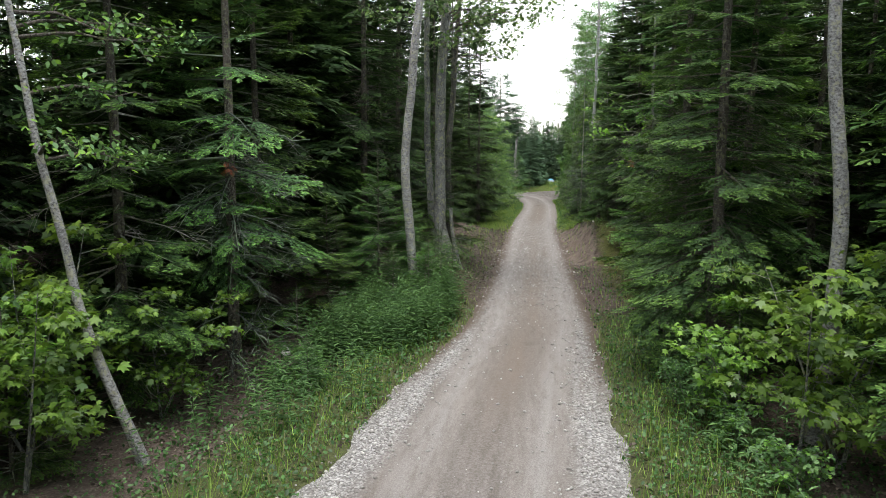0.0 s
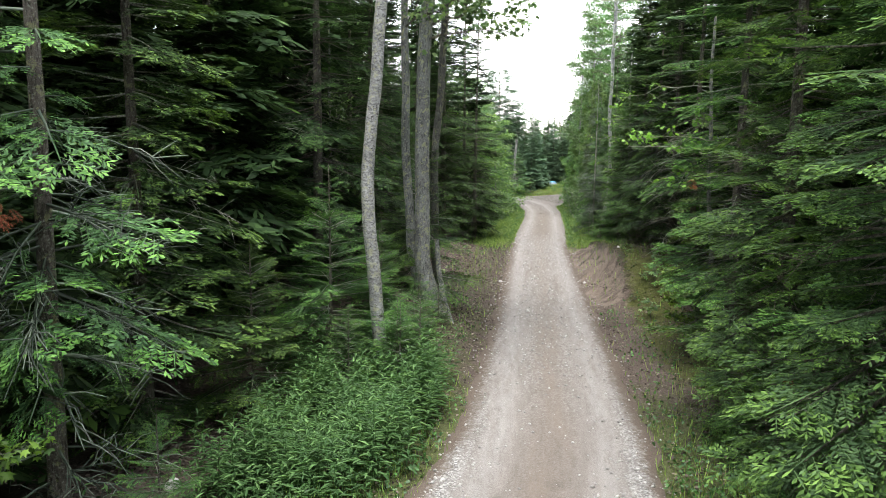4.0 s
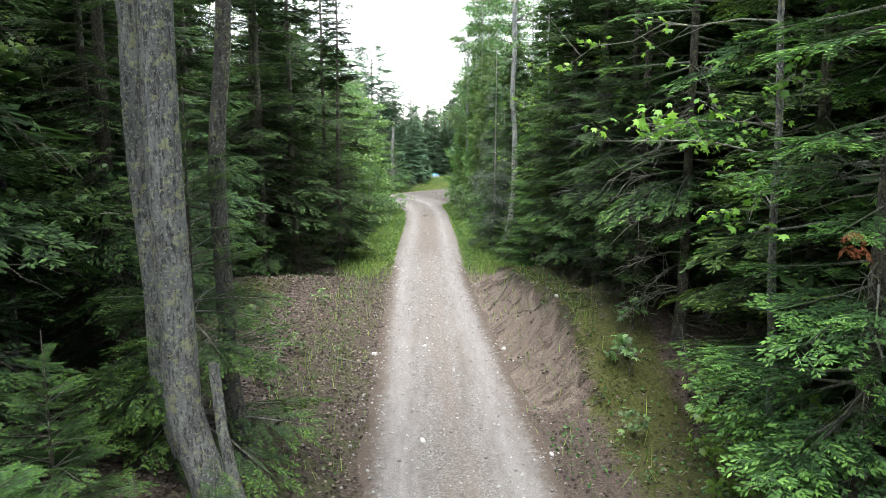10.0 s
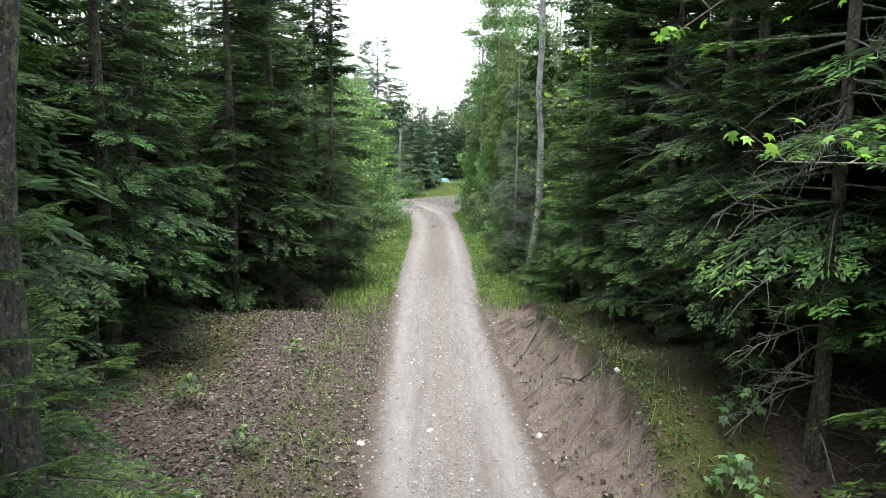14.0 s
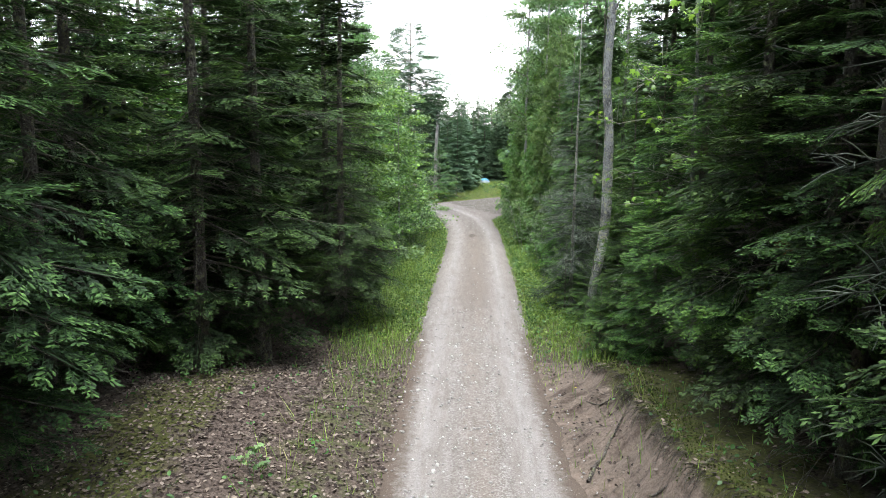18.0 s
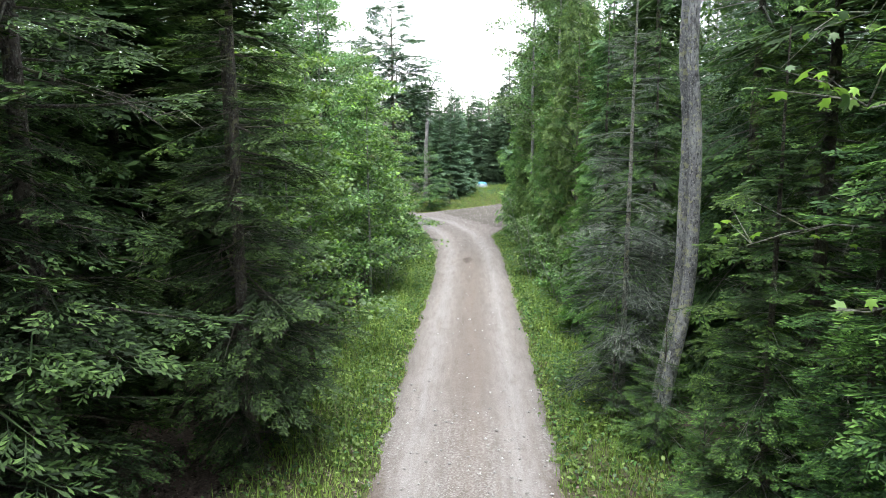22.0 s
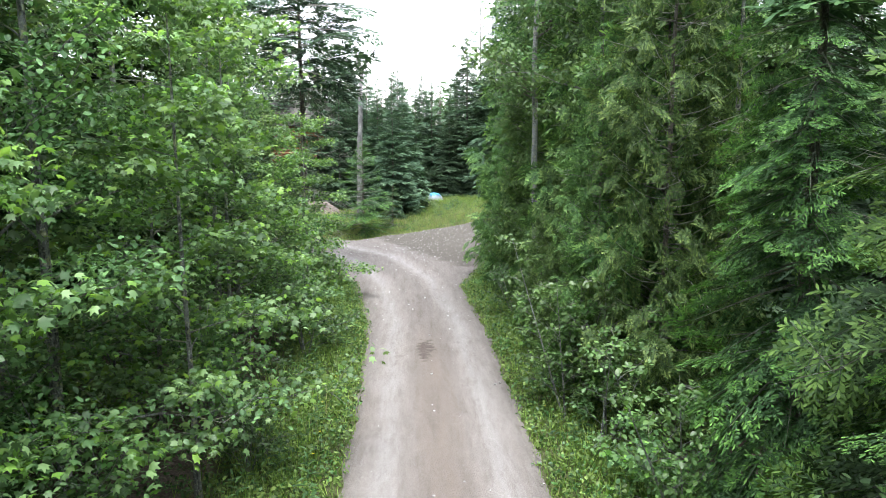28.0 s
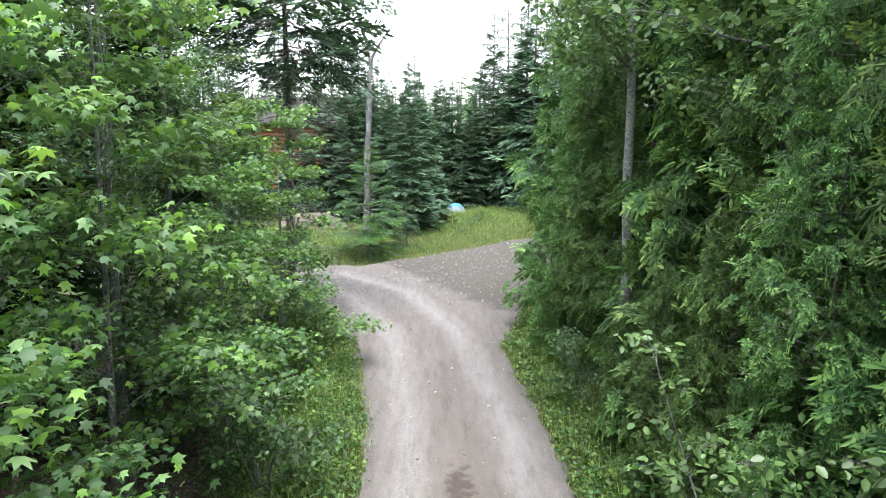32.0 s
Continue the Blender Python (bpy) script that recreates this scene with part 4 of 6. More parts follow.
r = np.random.default_rng(5)
e, path = stem("birch", -5.6, 8.8, [(-0.9, 0, 2.4), (-1.6, 0, 6.0), (-2.0, 0, 9.5)], 0.075, M_BIRCH, "slender white birch leaning away from the lane, patched with lichen")
limbs_on(e, path, r, 9, 1.9, LEAF_OVAL, 0.09, 900, M_ASPEN, M_BARK, 4.0, 9.0, 0.3, toward=0.2, extra=M_MAPLE_YOUNG)
e, path = stem("birch", -3.28, 17.7, [(-0.14, 0, 1.1), (-0.21, 0, 1.7), (-0.3, 0, 2.75), (-0.31, 0, 3.9), (-0.27, 0, 4.7), (-0.16, 0, 5.4), (0.1, 0, 8.5), (0.3, 0, 13)], 0.125, M_BIRCH, "straight grey-white birch trunk behind a young fir", top=0.6)
limbs_on(e, path, r, 12, 2.2, LEAF_OVAL, 0.09, 1500, M_ASPEN, M_BARK, 7.5, 12.5, 0.5)
e, path = stem("birch", 4.15, 11.1, [(0.1, 0, 1.8), (0.15, 0, 3.4), (-0.2, 0, 6.6), (-0.3, 0, 12)], 0.13, M_BIRCH, "pale birch trunk with peeling grey bark")
limbs_on(e, path, r, 10, 2.0, LEAF_OVAL, 0.09, 1200, M_ASPEN, M_BARK, 7.0, 11.5, 0.5)
e, path = stem("maple", -2.87, 21.2, [(-0.2, 0, 0.6), (-0.36, 0, 1.15), (-0.37, -0.1, 2.2), (-0.33, -0.2, 3.0), (-0.35, -0.25, 4.8), (0.0, 0, 11.5)], 0.178, M_BARK_GREY, "old grey maple trunk in a clump, bark flecked with lichen", top=0.62)
limbs_on(e, path, r, 16, 2.9, LEAF_MAPLE, 0.12, 2600, M_MAPLE, M_BARK, 5.8, 11.0, 0.35, toward=0.3, extra=M_ASPEN)
e, path = stem("maple", -3.15, 21.5, [(-0.25, 0, 0.6), (-0.4, 0, 1.3), (-0.5, 0.1, 2.6), (-0.56, 0.1, 4.2), (-0.6, 0, 10.5)], 0.115, M_BARK_GREY, "thinner grey maple trunk growing out of the same clump", top=0.55)
limbs_on(e, path, r, 9, 2.2, LEAF_MAPLE, 0.12, 1100, M_MAPLE, M_BARK, 5.5, 10.0, 0.4, toward=2.6)
e, path = stem("maple", -2.94, 22.5, [(-0.12, 0, 0.6), (-0.21, 0, 1.25), (-0.24, 0, 2.3), (-0.21, 0, 3.8), (-0.06, 0, 5.7), (0.2, 0, 11)], 0.108, M_BARK_DARK, "dark maple trunk close behind the clump", top=0.55)
limbs_on(e, path, r, 9, 2.4, LEAF_MAPLE, 0.12, 1300, M_MAPLE, M_BARK, 6.0, 10.5, 0.35, toward=0.2, extra=M_ASPEN)
stem("tree_stump", -2.56, 21.1, [(-0.15, 0, 0.6), (-0.28, 0, 1.2), (-0.34, 0, 1.75), (-0.35, 0, 1.9)], 0.06, M_BARK_GREY, "broken grey stub leaning against the maple clump", top=0.85)
e, path = stem("aspen", 2.26, 41.7, [(0.18, 0, 1.25), (0.29, 0, 2.1), (0.36, 0, 3.1), (0.36, 0, 4.0), (0.35, 0, 4.9), (0.26, 0, 5.8), (0.3, 0, 13)], 0.1, M_BARK_ASPEN, "grey lichened aspen, one of two trunks side by side", top=0.5)
limbs_on(e, path, r, 12, 2.2, LEAF_OVAL, 0.09, 1500, M_ASPEN, M_BARK, 7.5, 12.5, 0.5)
e, path = stem("aspen", 2.13, 41.1, [(0.22, 0, 1.25), (0.36, 0, 2.1), (0.45, 0, 3.1), (0.46, 0, 4.0), (0.41, 0, 4.9), (0.32, 0, 5.8), (0.45, 0, 12)], 0.104, M_BARK_ASPEN, "grey lichened aspen, the second of two trunks side by side", top=0.55)
limbs_on(e, path, r, 10, 2.0, LEAF_OVAL, 0.09, 1200, M_ASPEN, M_BARK, 7.5, 11.5, 0.5)
e, path = stem("birch", 3.95, 36.0, [(0.0, 0, 3.0), (-0.05, 0, 6.0), (0.1, 0, 12)], 0.08, M_BIRCH, "slim pale birch trunk among the firs")
limbs_on(e, path, r, 8, 1.8, LEAF_OVAL, 0.09, 900, M_ASPEN, M_BARK, 7.0, 11.5, 0.5)

e, path = stem("aspen", 2.07, 61.4, [(0.0, 0, 3.0), (-0.05, 0, 6.0), (0.0, 0, 12)], 0.09, M_BIRCH, "pale aspen trunk standing among the cedars")
limbs_on(e, path, r, 22, 2.0, LEAF_OVAL, 0.1, 5000, M_ASPEN, M_BARK, 5.5, 11.8, 0.5)
for i, (x, y, s) in enumerate([(2.6, 57.6, 1.0), (2.9, 64.0, 1.1), (3.3, 60.8, 1.15), (4.6, 58.6, 1.15), (4.4, 66.0, 1.1)]):
    plant("aspen", ASPEN[0], x, y, s, i * 50, label="tall slim aspen rising above the cedars, light green leaves", group="tall aspens")

# ---- conifers and broadleaves by the lane ----
FIRS = "firs along the lane"
L_FIR = "dark green balsam fir with lighter young tips"
# Darkened kits fill the shaded stretches, paled kits the lit ones.
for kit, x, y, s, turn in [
        (FIR_OPEN[0], -5.95, 12.6, 1.0, 40), (FIR_SHADED[0], -5.2, 24.4, 0.9, 77), (FIR_BIG[1], -7.0, 10.6, 1.0, 10), (FIR_MID[0], -6.6, 15.5, 1.0, 70), (FIR_SHADED[1], -5.4, 20.5, 1.0, 0),
        (FIR_SHADED[1], -6.3, 26.2, 0.9, 30), (FIR_SHADED[0], -6.5, 31.0, 1.0, 120), (FIR_SHADED[0], -5.9, 36.6, 1.05, 200), (FIR_SHADED[1], -5.1, 37.8, 1.1, 250),
        (FIR_SHADED[0], -3.95, 40.8, 0.85, 20), (FIR_BIG[0], -4.8, 43.0, 0.95, 300), (FIR_SHADED[0], -7.4, 35.2, 1.0, 45), (FIR_SHADED[0], -8.6, 38.0, 1.0, 0),
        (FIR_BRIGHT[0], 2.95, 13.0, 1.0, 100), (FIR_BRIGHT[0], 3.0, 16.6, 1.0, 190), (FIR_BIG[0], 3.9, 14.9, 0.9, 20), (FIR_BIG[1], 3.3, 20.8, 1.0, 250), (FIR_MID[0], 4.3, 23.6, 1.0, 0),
        (FIR_OPEN[1], 3.6, 26.4, 1.0, 60), (FIR_OPEN[0], 3.5, 29.2, 0.9, 130), (FIR_MID[1], 4.9, 30.0, 1.0, 130), (FIR_BIG[0], 3.05, 33.2, 0.85, 10), (FIR_BIG[1], 3.1, 35.6, 0.8, 80), (FIR_SHADED[0], 3.6, 32.2, 1.0, 100), (FIR_MID[0], 4.2, 33.9, 1.0, 100),
        (FIR_BIG[0], 3.4, 39.0, 0.85, 140), (FIR_MID[1], 2.5, 38.1, 0.5, 210), (FIR_MID[0], 2.6, 36.4, 0.45, 20), (FIR_LIT[1], 2.75, 44.0, 0.6, 110), (FIR_LIT[0], 2.55, 47.6, 0.62, 250), (FIR_MID[1], 4.6, 34.8, 1.1, 30), (FIR_MID[2], 4.8, 26.0, 1.1, 10), (FIR_LIT[1], 3.2, 46.0, 0.9, 60),
        (FIR_LIT[0], 3.5, 48.8, 0.95, 170), (FIR_LIT[1], 4.5, 44.0, 1.1, 70), (FIR_LIT[0], 3.4, 51.6, 0.8, 0), (FIR_LIT[1], 5.2, 41.0, 1.1, 222),
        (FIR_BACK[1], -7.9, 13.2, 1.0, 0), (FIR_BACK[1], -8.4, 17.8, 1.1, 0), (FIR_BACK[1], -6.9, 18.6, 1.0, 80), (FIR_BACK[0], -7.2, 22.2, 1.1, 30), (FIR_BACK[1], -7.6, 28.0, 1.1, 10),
        (FIR_BACK[0], -8.9, 31.6, 1.1, 0), (FIR_SHADED[1], -7.0, 33.4, 1.0, 190), (FIR_SHADED[0], -6.8, 39.8, 1.0, 0), (FIR_BACK[0], -7.0, 43.5, 1.1, 66), (FIR_BACK[1], -7.6, 47.0, 1.1, 6), (FIR_BACK[0], -8.2, 51.0, 1.1, 60),
        (FIR_BACK[1], -8.0, 56.0, 1.1, 16), (FIR_BACK[0], -8.2, 61.0, 1.1, 20), (FIR_BACK[1], -7.6, 66.0, 1.0, 0), (FIR_SHADED[0], 3.3, 27.8, 0.8, 5), (FIR_SHADED[1], 3.2, 30.7, 0.75, 5), (FIR_MID[1], 3.4, 34.0, 0.7, 35),
        (FIR_BACK[0], 6.0, 22.5, 1.1, 5), (FIR_BACK[1], 5.6, 28.0, 1.1, 5), (FIR_BACK[0], 6.2, 31.8, 1.1, 5), (FIR_BACK[1], 6.0, 37.0, 1.1, 25), (FIR_LIT[1], 6.4, 46.5, 1.1, 5), 
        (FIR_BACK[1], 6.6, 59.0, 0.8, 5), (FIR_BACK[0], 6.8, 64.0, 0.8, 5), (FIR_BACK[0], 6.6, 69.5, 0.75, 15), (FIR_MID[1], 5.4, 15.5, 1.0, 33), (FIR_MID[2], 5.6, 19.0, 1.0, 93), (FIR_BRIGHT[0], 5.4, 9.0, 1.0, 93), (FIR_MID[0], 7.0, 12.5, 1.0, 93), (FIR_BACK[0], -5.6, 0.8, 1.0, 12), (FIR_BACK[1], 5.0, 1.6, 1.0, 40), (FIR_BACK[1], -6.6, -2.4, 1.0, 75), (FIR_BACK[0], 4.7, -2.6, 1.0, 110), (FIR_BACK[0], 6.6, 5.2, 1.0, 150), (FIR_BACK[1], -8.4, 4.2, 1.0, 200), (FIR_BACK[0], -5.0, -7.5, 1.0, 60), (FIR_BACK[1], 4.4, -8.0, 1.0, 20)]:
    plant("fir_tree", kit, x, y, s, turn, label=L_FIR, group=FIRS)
for kit, x, y, s in [(FIR_SMALL[0], -4.35, 17.9, 1.05), (FIR_SMALL[0], -3.0, 17.3, 0.5), (FIR_SMALL[0], -3.75, 16.9, 0.55), (FIR_SMALL[0], -3.5, 22.4, 1.15), (FIR_SMALL[1], -2.9, 17.1, 0.75), (FIR_SMALL[1], -2.7, 17.9, 0.8), (FIR_SMALL[0], -5.4, 16.8, 0.9), (FIR_SMALL[1], -4.6, 12.4, 0.8), (FIR_SMALL[1], -7.0, 8.0, 1.0),
                     (FIR_SMALL[0], 2.6, 15.6, 0.75), (FIR_SMALL[1], 2.9, 19.0, 1.0), (FIR_SMALL[0], 2.05, 38.6, 0.5), (FIR_SMALL[1], 2.5, 45.2, 1.1), (FIR_SMALL[1], 2.3, 41.2, 0.9), (FIR_SMALL[0], -5.9, 19.2, 1.0), (FIR_SMALL[1], -6.1, 29.6, 1.0), (FIR_SMALL[0], -3.2, 76.2, 1.25), (FIR_SMALL[1], -1.9, 77.5, 0.9), (FIR_SMALL[0], 2.7, 44.3, 0.8), (FIR_SMALL[0], -3.65, 18.75, 0.62), (FIR_SMALL[1], -3.0, 19.4, 0.6), (FIR_SMALL[0], -3.9, 20.0, 0.55), (FIR_SMALL[1], -2.75, 20.5, 0.45), (FIR_SMALL[1], -2.95, 18.6, 0.55)]:
    plant("young_fir", kit, x, y, s, x * 97 % 360, label="young bushy fir with bright green shoots down to the ground", category="tree", group="young firs")
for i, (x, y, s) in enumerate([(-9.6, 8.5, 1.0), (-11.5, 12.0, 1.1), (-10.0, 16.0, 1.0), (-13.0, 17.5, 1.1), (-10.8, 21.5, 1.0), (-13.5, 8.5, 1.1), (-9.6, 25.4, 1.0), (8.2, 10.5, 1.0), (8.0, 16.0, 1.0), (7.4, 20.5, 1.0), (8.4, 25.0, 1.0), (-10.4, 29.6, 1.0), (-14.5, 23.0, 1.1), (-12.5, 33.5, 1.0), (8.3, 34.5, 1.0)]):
    plant("forest_fir", DEEP_FIR[0], x, y, s, i * 83, label="dense fir deep in the wood, needles coloured darker to show its shade", group="firs of the inner wood")
plant("young_fir", FIR_SMALL[1], 1.75, 42.2, 0.95, 50, label="young bushy fir with bright green shoots down to the ground", category="tree", group="young firs")
plant("young_fir", FIR_SMALL[1], -4.1, 11.5, 0.48, 50, label="young bushy fir with bright green shoots down to the ground", category="tree", group="young firs")
plant("lichen_fir", LICHEN_FIR[0], 1.95, 42.5, 1.0, 20, label="half-dead fir hung with pale grey lichen")
for i, (x, y, s) in enumerate([(2.9, 54.5, 1.0), (2.7, 57.2, 0.95), (3.4, 59.0, 1.1), (3.2, 60.4, 1.0), (1.75, 58.6, 0.33), (2.0, 57.2, 0.5), (2.75, 62.4, 0.8), (2.1, 64.8, 0.85), (2.2, 55.8, 0.65), (1.75, 60.2, 0.3), (3.2, 55.6, 0.9), (2.6, 63.5, 1.05), (2.5, 66.5, 1.0), (3.6, 68.5, 0.8), (4.2, 72, 0.85), (4.4, 62.0, 0.85), (4.6, 56.5, 0.85), (5.0, 66, 0.85)]):
    plant("cedar_tree", CEDAR[i % 2 if x < 3.15 and y < 66 else 2], x, y, s, i * 77, stretch=1.08, label="white cedar with flat drooping yellow-green sprays", group="cedars by the bend")
for i, (x, y, s) in enumerate([(-4.6, 46.0, 1.0), (-4.9, 49.5, 1.1), (-3.75, 52.7, 1.0), (-5.0, 55.0, 1.2), (-4.5, 57.5, 1.1), (-4.1, 60.4, 0.8), (-3.9, 63.6, 0.78), (-5.2, 65.6, 1.0), (-5.8, 61.0, 1.25), (-6.4, 52.0, 1.3)]):
    plant("maple_sapling", MAPLE_SAPLING[i % 2], x, y, s, i * 63, label="leafy young maple with bright green leaves", group="young maples by the bend")
for i, (x, y, s) in enumerate([(-5.0, 51.9, 1.05), (-5.6, 47.5, 1.0), (-5.6, 62.5, 1.0), (-5.4, 51.5, 1.05), (-6.0, 56.5, 1.1), (-5.2, 59.4, 0.95), (-6.6, 66.0, 1.0), (4.3, 55.4, 1.0), (4.0, 64.6, 1.0), (4.3, 58.0, 1.05), (3.9, 46.2, 1.2)]):
    plant("aspen", ASPEN[1], x, y, s, i * 50, label="slim aspen with small light green leaves", group="aspens")
for i, (x, y, s) in enumerate([(-3.3, 59.0, 1.0), (-3.6, 62.5, 1.0), (-4.6, 66.2, 1.2), (-3.6, 65.5, 0.9), (-3.3, 53.5, 0.8), (-3.9, 43.6, 0.7), (2.3, 11.3, 0.5), (2.75, 10.2, 0.55), (2.9, 12.3, 0.5), (3.2, 8.9, 0.6), (2.2, 13.6, 0.4), (1.9, 52.0, 0.8), (2.0, 55.6, 0.9), (1.8, 58.4, 0.8), (1.7, 61.8, 0.8),
                               (2.2, 48.0, 0.7), (-5.2, 68.8, 1.1), (1.9, 64.6, 0.8), (-0.6, 81.5, 0.3), (0.2, 82.6, 0.36), (0.9, 81.9, 0.28), (1.3, 83.6, 0.4), (-0.4, 84.2, 0.4), (-1.0, 80.0, 0.25), (0.4, 80.6, 0.22)]):
    plant("shrub", SHRUB[i % 2], x, y, s, i * 131, label="leafy roadside shrub with several thin stems", category="shrub", group="roadside shrubs")
for i, (x, y, s) in enumerate([(1.5, 54.9, 0.9), (2.1, 51.4, 0.8), (1.75, 55.6, 0.85), (1.7, 53.6, 0.75), (2.0, 54.3, 1.0), (-3.9, 50.6, 0.8)]):
    plant("alder", ALDER[0], x, y, s, i * 80, label="thin alder sapling with pale green leaves", category="sapling", group="alder saplings")
for i, (x, y, s) in enumerate([(-5.2, 51.2, 1.1), (-5.8, 54.0, 1.2), (-4.4, 55.6, 1.0), (-6.6, 57.2, 1.3), (-5.0, 60.4, 1.1), (-6.2, 63.0, 1.2), (-4.9, 64.3, 1.0), (-5.2, 47.6, 1.1), (-6.0, 49.2, 1.2), (-4.4, 47.0, 0.8), (3.4, 57.6, 1.0), (3.0, 62.2, 1.0)]):
    plant("shrub", SHRUB[i % 2], x, y, s, i * 71, label="leafy roadside shrub with several thin stems", category="shrub", group="roadside shrubs")
for x, y, s, turn in [(3.5, 9.8, 1.1, 0), (-6.5, 7.6, 1.0, 90), (3.0, 10.9, 0.8, 200), (-6.3, 10.5, 0.85, 30), (-7.2, 8.9, 1.25, 150), (-6.9, 8.3, 1.15, 250), (4.2, 10.2, 1.15, 120), (2.7, 21.5, 0.7, 90)]:
    plant("young_maple", YOUNG_MAPLE[0], x, y, s, turn, label="young maple with yellow-green lobed leaves", group="young maples by the entrance")
for x, y, s in [(2.6, 25.9, 1.0), (2.9, 26.8, 0.9), (2.3, 24.4, 0.8), (-4.4, 29.0, 0.8), (-3.44, 31.65, 0.6), (-3.3, 27.4, 0.6), (-3.5, 25.6, 0.6), (3.1, 20.0, 0.9)]:
    plant("maple_seedling", SEEDLING[0], x, y, s, x * 200, label="maple seedling with a few broad leaves", category="seedling", group="seedlings")

e, path = stem("striped_maple", 3.4, 22.6, [(-0.1, 0, 2.0), (-0.3, -0.2, 4.0), (-0.4, -0.2, 8.5)], 0.06, M_BARK_GREY, "slim maple reaching long thin limbs over the lane")
limbs_on(e, path, r, 8, 2.6, LEAF_MAPLE, 0.095, 360, M_MAPLE_YOUNG, M_TWIG, 3.0, 6.2, 0.4, toward=3.6, cluster=0.1, thick=0.013)

e, path = stem("striped_maple", -6.1, 23.3, [(0.1, 0, 2.0), (0.15, -0.1, 4.0), (0.1, -0.1, 7.5)], 0.045, M_BARK_GREY, "slim maple spreading flat tiers of leaves in the shade")
limbs_on(e, path, r, 12, 1.7, LEAF_MAPLE, 0.12, 520, M_MAPLE, M_TWIG, 2.6, 5.0, 0.15, toward=-0.9, cluster=0.14, thick=0.012)

e, path = stem("striped_maple", 3.0, 35.3, [(-0.1, 0, 2.0), (-0.25, -0.1, 4.0), (-0.3, -0.1, 7.5)], 0.045, M_BARK_GREY, "slim maple holding broad leaves out from the firs")
limbs_on(e, path, r, 9, 2.0, LEAF_MAPLE, 0.095, 300, M_MAPLE_YOUNG, M_TWIG, 2.4, 5.6, 0.35, toward=3.5, extra=M_MAPLE, cluster=0.1, thick=0.012)


def red_tuft(tree_name, x, y, z, seed):
    """A dead bough end with reddened needles, hanging on a fir."""
    q = np.random.default_rng(seed)
    b = Build()
    n = 7
    fr = axes(q.uniform(0, 6.28, n), q.normal(-0.5, 0.3, n), q.uniform(0.09, 0.17, n), q.normal(0, 0.5, n))
    b.place(*FRONDS_MID[0][:2], fr, q.normal(0, 0.05, (n, 3)), FRONDS_MID[0][2] * 0, np.full(n, -0.3))
    host = min((o for o in bpy.data.objects if o.name.split(".")[0] == tree_name and o.parent is None), key=lambda o: (o.location.x - x) ** 2 + (o.location.y - y) ** 2)
    bpy.context.view_layer.update()
    ob = part("dead_bough", b.mesh("dead_bough", [M_RED]), host, "bough end with reddened dead needles")
    ob.matrix_world = pose(x, y, z)


red_tuft("fir_tree", 2.15, 19.3, 3.75, 1)
red_tuft("fir_tree", 2.35, 14.0, 1.7, 2)
red_tuft("fir_tree", 2.9, 31.9, 3.5, 3)
red_tuft("fir_tree", -5.4, 11.4, 3.7, 4)

# ---- the woods behind ----
w = np.random.default_rng(17)
spots = []


def room(x, y, gap):
    return all((x - a) ** 2 + (y - b) ** 2 > gap * gap for a, b in spots)


for _ in range(6000):
    x, y = w.uniform(-19, 17), w.uniform(-6, 100)
    d = float(road_distance(np.array(x), np.array(y))[0])
    clear = 5.0 if x < 0 else 3.9
    if y > 70:
        clear = 3.0
    if d < clear + 1.6 or not room(x, y, 1.85 if d < 11 else 2.6) or (y > 66 and -14 < x < -4 and y < 92):
        continue
    if 3 < x < 11 and 54 < y < 80 and w.random() < 0.6:
        continue
    if y > 72 and -7 < x < 4 or y > 84 and -14 < x < 0 and y < 96:
        continue
    spots.append((x, y))
    pick = w.random()
    # FIR_FULL's haze-tinted needles also brighten the wood right of the lane.
    kit = FIR_FULL[0] if y > 64 or y > 44 and x > 0 else FIR_TALL[2] if d < 8.5 and pick < 0.5 else FIR_TALL[int(pick * 3)]
    if len(spots) <= 270:
        plant("forest_fir", kit, x, y, w.uniform(0.85, 1.15), w.uniform(0, 360), (w.normal(0, 1.5), w.normal(0, 1.5)), "tall fir with a bare lower trunk and dead twigs", group="firs of the inner wood")

# woods all round, too far to tell tree from tree
b = Build()
for k in range(460):
    ang, rad = w.uniform(0, 2 * math.pi), 20 + 75 * w.random() ** 1.3
    x, y = rad * math.cos(ang) * 0.9, 45 + math.sin(ang) * (rad + 35)
    if -19 < x < 17 and -6 < y < 100 or abs(x + 0.7) < 4 and y < 0:
        continue
    h, n = w.uniform(15, 21), 20
    if y > 96 and abs(x) < 30:
        h = (4.0 + 0.075 * (y - 50)) * w.uniform(0.75, 1.1)
    zz = np.sort(w.uniform(0.03, 0.97, n))
    fr = axes(w.uniform(0, 6.28, n), w.normal(-0.2, 0.15, n), 3.0 * (1 - zz) ** 0.7 + 0.5, w.normal(0, 0.2, n))
    fv, ff, fm = FRONDS_COARSE[k % 3]
    b.place(fv * [1, 1.2, 1], ff, fr, np.stack([np.full(n, x), np.full(n, y), zz * h + float(land(x, y))], 1), fm)
    b.tube([(x, y, float(land(x, y)) - 0.2), (x, y, h)], [0.14, 0.03], 5, mat=2)
taken = []
